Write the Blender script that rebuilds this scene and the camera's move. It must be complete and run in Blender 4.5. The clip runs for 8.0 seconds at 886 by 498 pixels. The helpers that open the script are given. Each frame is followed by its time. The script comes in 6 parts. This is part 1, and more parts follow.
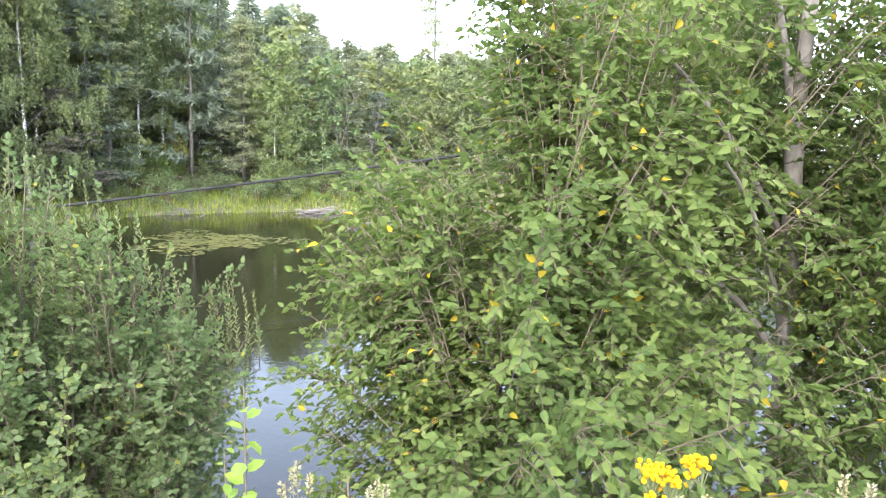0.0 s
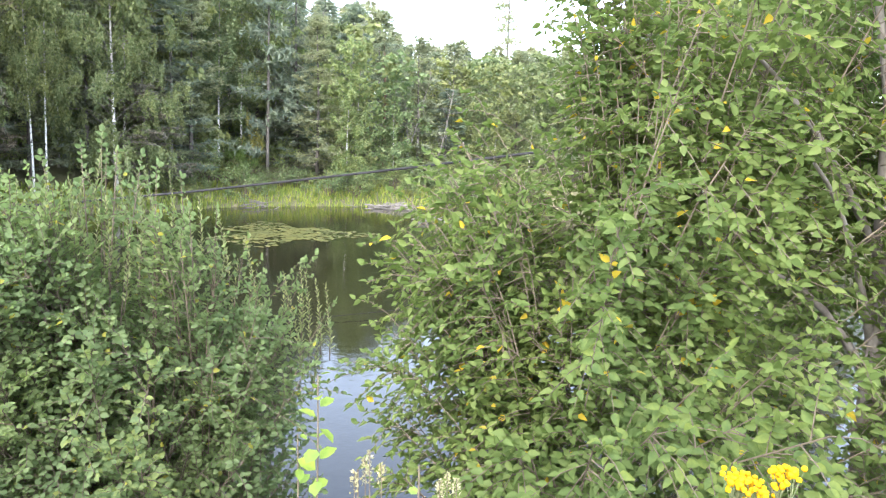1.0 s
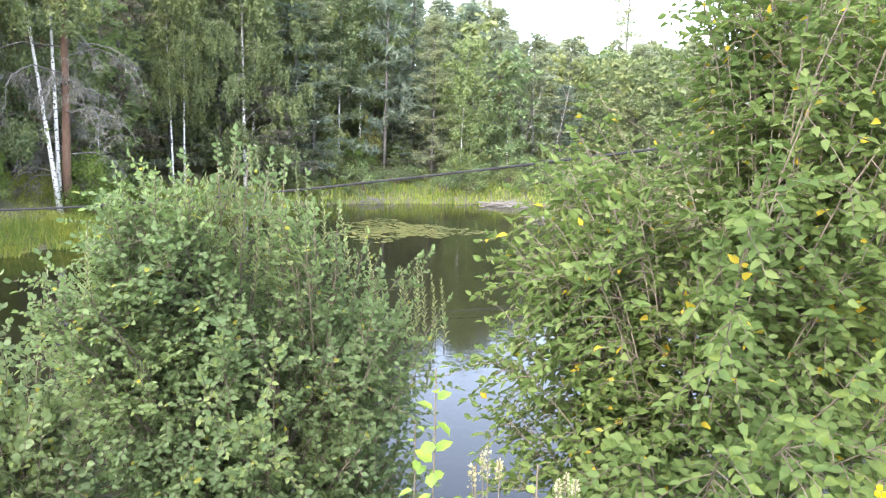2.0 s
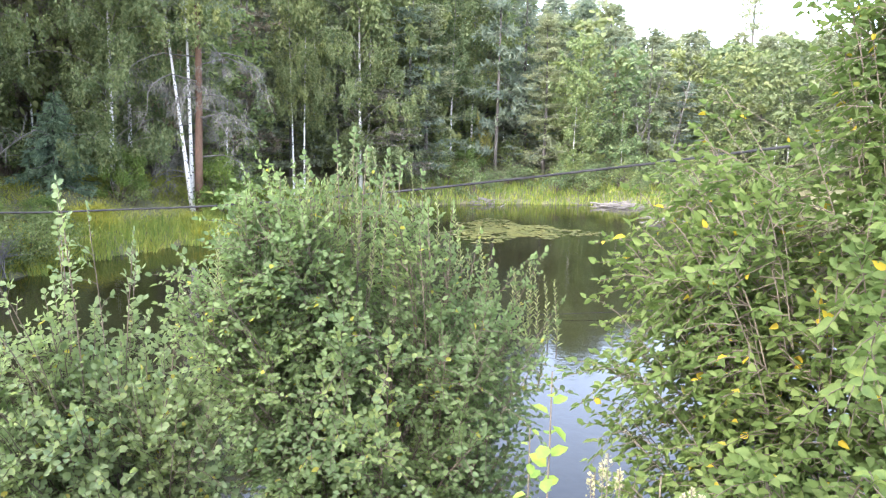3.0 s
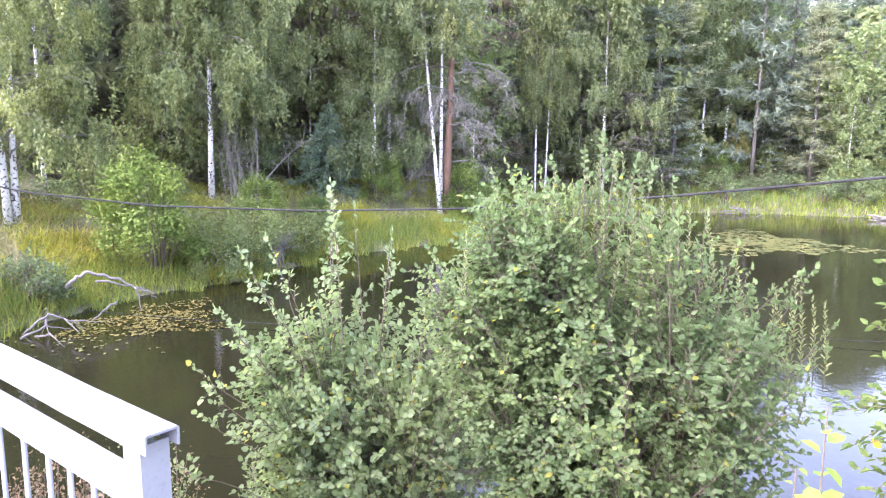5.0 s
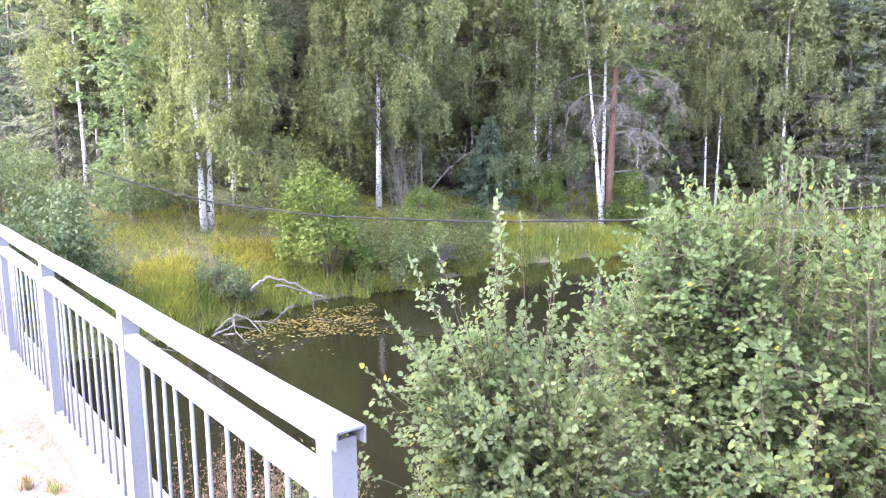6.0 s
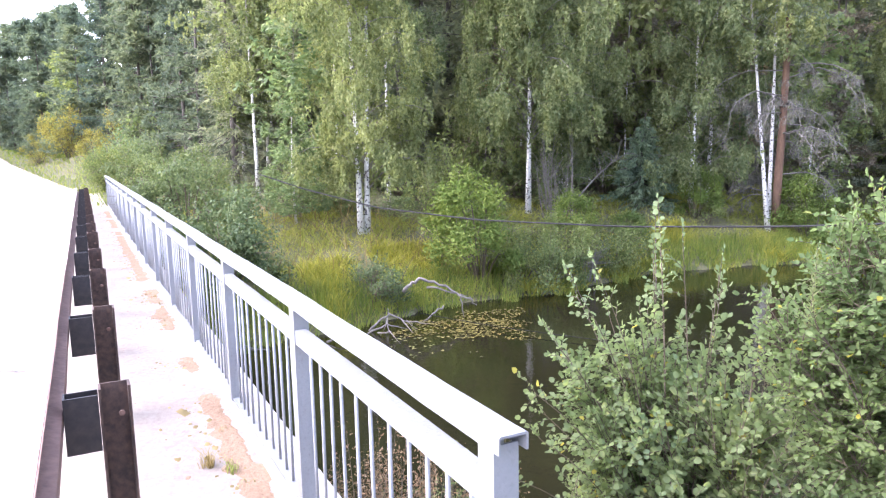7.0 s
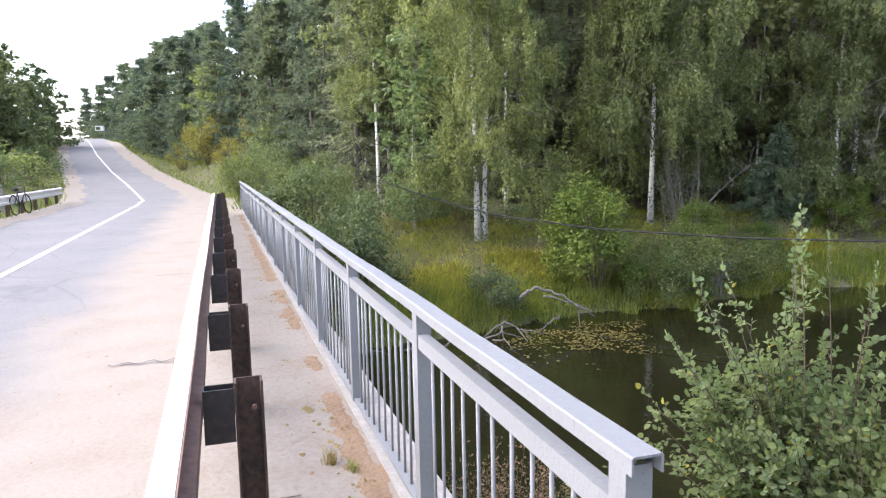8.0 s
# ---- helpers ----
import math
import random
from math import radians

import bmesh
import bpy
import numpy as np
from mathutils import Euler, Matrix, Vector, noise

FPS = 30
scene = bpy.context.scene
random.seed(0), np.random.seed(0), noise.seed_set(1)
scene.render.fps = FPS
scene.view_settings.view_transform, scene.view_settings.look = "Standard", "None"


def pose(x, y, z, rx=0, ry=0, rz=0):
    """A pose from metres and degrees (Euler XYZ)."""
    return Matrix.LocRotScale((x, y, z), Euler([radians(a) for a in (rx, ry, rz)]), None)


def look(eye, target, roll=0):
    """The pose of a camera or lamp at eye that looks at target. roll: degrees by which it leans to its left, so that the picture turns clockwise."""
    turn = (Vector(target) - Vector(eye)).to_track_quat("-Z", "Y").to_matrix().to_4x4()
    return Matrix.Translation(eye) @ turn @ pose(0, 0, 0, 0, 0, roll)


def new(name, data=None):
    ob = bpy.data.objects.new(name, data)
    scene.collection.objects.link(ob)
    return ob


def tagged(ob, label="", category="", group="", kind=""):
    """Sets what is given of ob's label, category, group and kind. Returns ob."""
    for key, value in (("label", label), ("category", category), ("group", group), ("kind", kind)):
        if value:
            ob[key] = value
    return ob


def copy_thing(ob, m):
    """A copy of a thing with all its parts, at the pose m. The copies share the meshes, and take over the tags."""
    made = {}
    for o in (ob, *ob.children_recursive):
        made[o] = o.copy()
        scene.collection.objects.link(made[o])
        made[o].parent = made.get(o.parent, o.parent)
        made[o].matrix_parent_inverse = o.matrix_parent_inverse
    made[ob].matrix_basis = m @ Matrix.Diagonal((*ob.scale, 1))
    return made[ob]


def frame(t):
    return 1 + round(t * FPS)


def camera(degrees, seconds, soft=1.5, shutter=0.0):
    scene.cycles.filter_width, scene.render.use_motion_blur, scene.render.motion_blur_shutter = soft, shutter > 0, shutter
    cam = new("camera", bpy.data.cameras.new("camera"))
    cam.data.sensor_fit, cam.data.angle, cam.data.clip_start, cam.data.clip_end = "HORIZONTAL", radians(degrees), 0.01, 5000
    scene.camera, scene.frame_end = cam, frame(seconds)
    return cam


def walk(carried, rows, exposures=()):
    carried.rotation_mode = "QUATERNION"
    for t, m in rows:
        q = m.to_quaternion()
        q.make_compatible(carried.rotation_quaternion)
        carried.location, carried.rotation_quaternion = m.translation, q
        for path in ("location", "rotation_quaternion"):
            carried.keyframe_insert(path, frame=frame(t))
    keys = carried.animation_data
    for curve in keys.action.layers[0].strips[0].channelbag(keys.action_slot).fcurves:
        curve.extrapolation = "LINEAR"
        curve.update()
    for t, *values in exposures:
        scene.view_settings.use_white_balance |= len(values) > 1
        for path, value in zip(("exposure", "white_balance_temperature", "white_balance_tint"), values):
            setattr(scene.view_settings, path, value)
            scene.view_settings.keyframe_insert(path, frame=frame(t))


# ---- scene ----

# ---- camera ----
cam = camera(64.51, 8.0, soft=1.25)
PATH = [
    (0.0, 1.401, -0.744, 1.625, -5.46, -8.24, 1.81),
    (0.5, 1.393, -0.745, 1.623, -3.28, -8.45, 2.23),
    (1.0, 1.381, -0.741, 1.619, 0.05, -8.66, 2.54),
    (1.5, 1.371, -0.738, 1.616, 4.57, -9.00, 2.38),
    (1.7, 1.367, -0.739, 1.613, 6.44, -9.07, 2.29),
    (2.8, 1.342, -0.729, 1.612, 16.63, -9.49, 1.43),
    (3.0, 1.338, -0.731, 1.611, 18.31, -9.45, 1.38),
    (3.5, 1.333, -0.736, 1.611, 22.47, -9.81, 1.07),
    (4.0, 1.323, -0.736, 1.611, 27.58, -10.17, 0.75),
    (4.2, 1.321, -0.734, 1.611, 29.70, -10.06, 0.73),
    (5.3, 1.288, -0.732, 1.607, 41.39, -9.01, 0.36),
    (5.5, 1.282, -0.742, 1.608, 44.18, -8.72, -0.08),
    (6.0, 1.270, -0.771, 1.610, 50.73, -8.52, -0.39),
    (6.5, 1.256, -0.783, 1.612, 56.43, -8.45, -1.10),
    (7.0, 1.244, -0.801, 1.614, 62.85, -8.05, -1.22),
    (7.5, 1.226, -0.810, 1.615, 68.08, -7.41, -1.25),
    (8.0, 1.209, -0.826, 1.613, 72.29, -7.25, -1.16),
]
EXPOSURES = [(0.0, 2.08, 6100, 13), (3.5, 2.37, 5950, 18), (5.5, 2.62, 5730, 33), (7.0, 2.12, 5920, 26), (7.5, 1.78, 6080, 22), (8.0, 1.22, 6300, 17)]
walk(cam, [(t, pose(x, y, z, 0, 0, yaw) @ pose(0, 0, 0, 90 + pitch) @ pose(0, 0, 0, 0, 0, roll))
           for t, x, y, z, yaw, pitch, roll in PATH], EXPOSURES)

# ---- world and sun: a bright, thinly overcast afternoon ----
SUN_UP, SUN_FROM = 42.0, 200.0   # degrees over the horizon, and compass-like bearing from +y clockwise
world = bpy.data.worlds.new("overcast_sky")
scene.world = world
world.use_nodes = True
wt = world.node_tree
wt.nodes.clear()
sky = wt.nodes.new("ShaderNodeTexSky")
sky.sky_type = "NISHITA"
sky.sun_disc = False
sky.sun_elevation = radians(SUN_UP)
sky.sun_rotation = radians(SUN_FROM)
sky.air_density, sky.dust_density, sky.ozone_density = 1.0, 2.5, 1.0
veil = wt.nodes.new("ShaderNodeHueSaturation")
veil.inputs["Saturation"].default_value = 0.62
veil.inputs["Value"].default_value = 2.0
bg = wt.nodes.new("ShaderNodeBackground")
bg.inputs["Strength"].default_value = 0.15
out = wt.nodes.new("ShaderNodeOutputWorld")
wt.links.new(sky.outputs[0], veil.inputs["Color"])
wt.links.new(veil.outputs[0], bg.inputs["Color"])
wt.links.new(bg.outputs[0], out.inputs["Surface"])
sun_data = bpy.data.lights.new("sun", "SUN")
sun_data.energy, sun_data.angle, sun_data.color = 0.9, radians(80), (1.0, 0.96, 0.9)
sun = new("sun", sun_data)
sa, se = radians(SUN_FROM), radians(SUN_UP)
sun.matrix_basis = look((math.sin(sa) * math.cos(se) * 50, math.cos(sa) * math.cos(se) * 50, math.sin(se) * 50), (0, 0, 0))

WATER = -2.4
rng = np.random.default_rng(7)


# ---- materials ----
def node_mat(name):
    m = bpy.data.materials.new(name)
    m.use_nodes = True
    return m, m.node_tree, m.node_tree.nodes["Principled BSDF"]


def noise_ramp(nt, scale, stops, detail=6.0, stretch=(1, 1, 1), coord="Object", rough=0.6):
    tc = nt.nodes.new("ShaderNodeTexCoord")
    mp = nt.nodes.new("ShaderNodeMapping")
    mp.inputs["Scale"].default_value = stretch
    nz = nt.nodes.new("ShaderNodeTexNoise")
    nz.inputs["Scale"].default_value, nz.inputs["Detail"].default_value = scale, detail
    nz.inputs["Roughness"].default_value = rough
    rp = nt.nodes.new("ShaderNodeValToRGB")
    while len(rp.color_ramp.elements) < len(stops):
        rp.color_ramp.elements.new(0.5)
    for e, (p, c) in zip(rp.color_ramp.elements, stops):
        e.position, e.color = p, (*c, 1)
    nt.links.new(tc.outputs[coord], mp.inputs["Vector"])
    nt.links.new(mp.outputs[0], nz.inputs["Vector"])
    nt.links.new(nz.outputs["Fac"], rp.inputs["Fac"])
    return rp, nz


def mix(nt, fac, a, b, kind="MIX"):
    mx = nt.nodes.new("ShaderNodeMix")
    mx.data_type, mx.blend_type = "RGBA", kind
    for sock, v in ((mx.inputs[0], fac), (mx.inputs[6], a), (mx.inputs[7], b)):
        if isinstance(v, (int, float)):
            sock.default_value = v
        elif isinstance(v, tuple):
            sock.default_value = (*v, 1)
        else:
            nt.links.new(v, sock)
    return mx.outputs[2]


def bump(nt, bsdf, height, strength=0.4, distance=0.01):
    b = nt.nodes.new("ShaderNodeBump")
    b.inputs["Strength"].default_value, b.inputs["Distance"].default_value = strength, distance
    nt.links.new(height, b.inputs["Height"])
    nt.links.new(b.outputs[0], bsdf.inputs["Normal"])


def toned(stops, k):
    return [(p, tuple(k * v for v in c)) for p, c in stops]


def grainy(name, big, small, scale_big=1.5, scale_small=30.0, rough=0.8, metal=0.0, relief=0.3, dist=0.01, stretch=(1, 1, 1), tone=0.68):
    """Two scales of colour variation and a fine relief."""
    m, nt, p = node_mat(name)
    a, _ = noise_ramp(nt, scale_big, toned(big, tone), stretch=stretch)
    b, nz = noise_ramp(nt, scale_small, toned(small, tone), stretch=stretch)
    nt.links.new(mix(nt, 0.5, a.outputs[0], b.outputs[0]), p.inputs["Base Color"])
    p.inputs["Roughness"].default_value, p.inputs["Metallic"].default_value = rough, metal
    bump(nt, p, nz.outputs["Fac"], relief, dist)
    return m


def leafy(name, dark, mid, light, rough=0.5, through_light=0.3, odd=None):
    """Foliage: each leaf its own shade, with some light passing through."""
    m, nt, p = node_mat(name)
    geo = nt.nodes.new("ShaderNodeNewGeometry")
    rp = nt.nodes.new("ShaderNodeValToRGB")
    stops = [(q, (0.73 * r, 0.72 * g, 0.67 * b)) for q, (r, g, b) in ((0.0, dark), (0.5, mid), (0.93, light))]
    if odd:
        stops += [(0.985, stops[2][1]), (0.989, tuple(0.75 * v for v in odd))]
    while len(rp.color_ramp.elements) < len(stops):
        rp.color_ramp.elements.new(0.5)
    for e, (pos, c) in zip(rp.color_ramp.elements, stops):
        e.position, e.color = pos, (*c, 1)
    nt.links.new(geo.outputs["Random Per Island"], rp.inputs["Fac"])
    patch, _ = noise_ramp(nt, 1.3, [(0.3, (0.72, 0.78, 0.8)), (0.7, (1.2, 1.15, 1.0))], detail=3)
    col = mix(nt, 1.0, rp.outputs[0], patch.outputs[0], "MULTIPLY")
    info = nt.nodes.new("ShaderNodeObjectInfo")   # no two plants quite the same green
    own = nt.nodes.new("ShaderNodeValToRGB")
    for e, (pos, c) in zip(own.color_ramp.elements, ((0.0, (0.8, 0.86, 0.95)), (1.0, (1.2, 1.12, 0.95)))):
        e.position, e.color = pos, (*c, 1)
    nt.links.new(info.outputs["Random"], own.inputs["Fac"])
    col = mix(nt, 1.0, col, own.outputs[0], "MULTIPLY")
    nt.links.new(col, p.inputs["Base Color"])
    p.inputs["Roughness"].default_value = rough
    p.inputs["Specular IOR Level"].default_value = 0.1
    tr = nt.nodes.new("ShaderNodeBsdfTranslucent")
    nt.links.new(mix(nt, 1.0, col, (1.1, 1.15, 0.8), "MULTIPLY"), tr.inputs["Color"])
    sh = nt.nodes.new("ShaderNodeMixShader")
    sh.inputs[0].default_value = through_light
    nt.links.new(p.outputs[0], sh.inputs[1])
    nt.links.new(tr.outputs[0], sh.inputs[2])
    nt.links.new(sh.outputs[0], nt.nodes["Material Output"].inputs["Surface"])
    return m


M_BIRCH_LEAF = leafy("birch_leaf", (0.2, 0.25, 0.13), (0.275, 0.325, 0.175), (0.365, 0.41, 0.23), 0.5, 0.5)
M_DECID_LEAF = leafy("aspen_leaf", (0.2, 0.275, 0.145), (0.275, 0.355, 0.185), (0.37, 0.445, 0.235), 0.45, 0.5)
# the next four greens are lightened: distance haze is put into the colour
M_PINE = leafy("pine_needle", (0.24, 0.285, 0.235), (0.31, 0.36, 0.3), (0.4, 0.445, 0.37), 0.6, 0.5)
M_SPRUCE = leafy("spruce_needle", (0.21, 0.245, 0.21), (0.3, 0.335, 0.285), (0.4, 0.435, 0.365), 0.6, 0.48)
M_ROAD_NEEDLE = leafy("dark_pine_needle", (0.15, 0.2, 0.175), (0.2, 0.255, 0.22), (0.27, 0.33, 0.28), 0.6, 0.42)
M_ROAD_LEAF = leafy("dark_aspen_leaf", (0.15, 0.2, 0.13), (0.21, 0.27, 0.17), (0.29, 0.35, 0.22), 0.5, 0.42)
M_YOUNG_SPRUCE = leafy("young_spruce_needle", (0.23, 0.31, 0.22), (0.31, 0.4, 0.28), (0.4, 0.49, 0.35), 0.6, 0.5)
M_BROWN_NEEDLE = leafy("withered_needle", (0.23, 0.2, 0.18), (0.32, 0.28, 0.25), (0.42, 0.375, 0.33), 0.8, 0.4)
M_LICHEN = leafy("grey_lichen_twig", (0.2, 0.185, 0.175), (0.28, 0.26, 0.25), (0.38, 0.36, 0.345), 0.9, 0.2)
M_ORANGE_LEAF = leafy("withered_orange_leaf", (0.25, 0.1, 0.04), (0.35, 0.15, 0.06), (0.45, 0.22, 0.09), 0.7, 0.25)
M_YELLOW_BUSH = leafy("yellowing_leaf", (0.25, 0.26, 0.09), (0.35, 0.345, 0.12), (0.47, 0.44, 0.165), 0.6, 0.45)
M_BUSH = leafy("bright_bush_leaf", (0.13, 0.205, 0.06), (0.18, 0.265, 0.08), (0.26, 0.34, 0.115), 0.5, 0.42)
M_SHRUB = leafy("shrub_leaf", (0.13, 0.18, 0.09), (0.19, 0.245, 0.12), (0.29, 0.345, 0.17), 0.45, 0.35)
M_GREY_SHRUB = leafy("grey_willow_leaf", (0.15, 0.205, 0.095), (0.205, 0.27, 0.125), (0.28, 0.345, 0.17), 0.6, 0.42)
M_WILLOW = leafy("goat_willow_leaf", (0.225, 0.3, 0.14), (0.265, 0.345, 0.165), (0.31, 0.39, 0.19), 0.7, 0.6, (0.55, 0.5, 0.1))
M_SHOOT = leafy("willow_shoot_leaf", (0.22, 0.285, 0.165), (0.29, 0.355, 0.215), (0.37, 0.43, 0.27), 0.6, 0.5)
M_ALDER = leafy("alder_leaf", (0.255, 0.335, 0.195), (0.3, 0.385, 0.225), (0.35, 0.435, 0.255), 0.7, 0.6, (0.52, 0.47, 0.12))
M_CHERRY = leafy("bird_cherry_leaf", (0.135, 0.2, 0.067), (0.18, 0.255, 0.09), (0.24, 0.31, 0.118), 0.65, 0.56, (0.6, 0.46, 0.05))
M_LIME = leafy("young_poplar_leaf", (0.2, 0.34, 0.08), (0.28, 0.42, 0.1), (0.42, 0.5, 0.09), 0.45, 0.4)
M_GRASS = leafy("grass_blade", (0.25, 0.3, 0.075), (0.36, 0.4, 0.105), (0.52, 0.51, 0.16), 0.6, 0.42)
M_YELLOWGRASS = leafy("golden_grass_blade", (0.3, 0.32, 0.06), (0.44, 0.44, 0.085), (0.62, 0.57, 0.14), 0.6, 0.4)
M_DRYGRASS = leafy("dry_grass_blade", (0.22, 0.17, 0.08), (0.34, 0.26, 0.13), (0.45, 0.36, 0.2), 0.7, 0.25)
M_REED = leafy("sedge_blade", (0.16, 0.24, 0.065), (0.23, 0.31, 0.085), (0.36, 0.4, 0.125), 0.55, 0.4)
M_PAD = leafy("lily_pad", (0.1, 0.12, 0.045), (0.17, 0.18, 0.07), (0.27, 0.25, 0.1), 0.35, 0.05)
M_PAD_YELLOW = leafy("yellow_pondweed", (0.12, 0.105, 0.035), (0.175, 0.155, 0.05), (0.25, 0.215, 0.075), 0.5, 0.05)
M_TANSY = leafy("tansy_flower", (0.62, 0.3, 0.004), (0.75, 0.4, 0.006), (0.82, 0.5, 0.012), 0.8, 0.1)
M_SEED = leafy("cream_seed_head", (0.3, 0.29, 0.17), (0.42, 0.4, 0.26), (0.55, 0.52, 0.36), 0.8, 0.2)
M_RUST_WEED = leafy("rust_red_weed", (0.3, 0.19, 0.13), (0.4, 0.26, 0.18), (0.5, 0.36, 0.26), 0.8, 0.2)
M_BARK = grainy("grey_brown_bark", [(0.3, (0.1, 0.085, 0.07)), (0.7, (0.19, 0.165, 0.14))],
                [(0.3, (0.07, 0.06, 0.05)), (0.7, (0.26, 0.24, 0.21))], 2.0, 18.0, 0.9, 0, 0.6, 0.02, (1, 1, 0.25))
M_PINE_BARK = grainy("orange_pine_bark", [(0.3, (0.2, 0.105, 0.06)), (0.7, (0.36, 0.19, 0.11))],
                     [(0.3, (0.12, 0.08, 0.06)), (0.7, (0.42, 0.26, 0.17))], 1.2, 14.0, 0.9, 0, 0.8, 0.03, (1, 1, 0.3), tone=0.5)
M_TWIG = grainy("young_twig_bark", [(0.3, (0.11, 0.085, 0.05)), (0.7, (0.19, 0.145, 0.09))],
                [(0.3, (0.08, 0.065, 0.045)), (0.7, (0.22, 0.18, 0.12))], 4.0, 40.0, 0.8, 0, 0.3, 0.005)
M_STALK = grainy("green_stalk", [(0.3, (0.16, 0.2, 0.08)), (0.7, (0.24, 0.28, 0.12))],
                 [(0.3, (0.14, 0.17, 0.07)), (0.7, (0.28, 0.3, 0.14))], 4.0, 40.0, 0.7, 0, 0.3, 0.004)
M_SMOOTH_BARK = grainy("smooth_grey_bark", [(0.3, (0.17, 0.15, 0.125)), (0.7, (0.3, 0.27, 0.23))],
                       [(0.35, (0.13, 0.11, 0.09)), (0.65, (0.34, 0.31, 0.27))], 3.0, 22.0, 0.85, 0, 0.4, 0.006, (1, 1, 0.6))
M_DEADWOOD = grainy("bleached_deadwood", [(0.3, (0.22, 0.195, 0.165)), (0.7, (0.42, 0.38, 0.33))],
                    [(0.3, (0.15, 0.13, 0.11)), (0.7, (0.48, 0.445, 0.395))], 2.5, 25.0, 0.85, 0, 0.5, 0.01, tone=0.52)


def birch_bark():
    m, nt, p = node_mat("birch_bark")
    band, nz = noise_ramp(nt, 5.0, [(0.4, (0.04, 0.036, 0.032)), (0.47, (0.74, 0.735, 0.71))], 5, (2.2, 2.2, 2.4))
    tone, _ = noise_ramp(nt, 1.1, [(0.3, (0.78, 0.75, 0.7)), (0.7, (1.0, 0.99, 0.97))], 3)
    white = mix(nt, 1.0, band.outputs[0], tone.outputs[0], "MULTIPLY")
    tc = nt.nodes.new("ShaderNodeTexCoord")
    sep = nt.nodes.new("ShaderNodeSeparateXYZ")
    nt.links.new(tc.outputs["Object"], sep.inputs[0])
    age = nt.nodes.new("ShaderNodeMapRange")   # thin young bark higher up is grey-brown
    age.inputs["From Min"].default_value, age.inputs["From Max"].default_value = 3.5, 9.0
    nt.links.new(sep.outputs[2], age.inputs["Value"])
    nt.links.new(mix(nt, age.outputs[0], white, (0.19, 0.175, 0.155)), p.inputs["Base Color"])
    p.inputs["Roughness"].default_value = 0.7
    bump(nt, p, nz.outputs["Fac"], 0.3, 0.01)
    return m


M_BIRCH = birch_bark()


def water_mat():
    m, nt, p = node_mat("dark_pond_water")
    murk, _ = noise_ramp(nt, 0.12, [(0.35, (0.008, 0.0078, 0.0035)), (0.65, (0.015, 0.0138, 0.006))], 3)
    nt.links.new(murk.outputs[0], p.inputs["Base Color"])
    p.inputs["Roughness"].default_value = 0.04
    p.inputs["IOR"].default_value = 1.42
    tc = nt.nodes.new("ShaderNodeTexCoord")
    n1 = nt.nodes.new("ShaderNodeTexNoise")
    n1.inputs["Scale"].default_value, n1.inputs["Detail"].default_value = 2.2, 3
    n2 = nt.nodes.new("ShaderNodeTexNoise")
    n2.inputs["Scale"].default_value, n2.inputs["Detail"].default_value = 9.0, 2
    ad = nt.nodes.new("ShaderNodeMath")
    ad.operation = "ADD"
    for n in (n1, n2):
        nt.links.new(tc.outputs["Object"], n.inputs["Vector"])
    nt.links.new(n1.outputs["Fac"], ad.inputs[0])
    nt.links.new(n2.outputs["Fac"], ad.inputs[1])
    bump(nt, p, ad.outputs[0], 0.12, 0.02)
    return m


M_WATER = water_mat()


def ground_mat():
    """Mossy soil and litter, with paler dry patches."""
    m, nt, p = node_mat("grassy_soil")
    a, _ = noise_ramp(nt, 0.35, [(0.3, (0.06, 0.068, 0.028)), (0.5, (0.1, 0.105, 0.042)), (0.7, (0.15, 0.125, 0.065))])
    b, nz = noise_ramp(nt, 12.0, [(0.3, (0.05, 0.055, 0.022)), (0.7, (0.16, 0.145, 0.075))])
    nt.links.new(mix(nt, 0.5, a.outputs[0], b.outputs[0]), p.inputs["Base Color"])
    p.inputs["Roughness"].default_value = 0.95
    bump(nt, p, nz.outputs["Fac"], 0.8, 0.06)
    return m


M_GROUND = ground_mat()


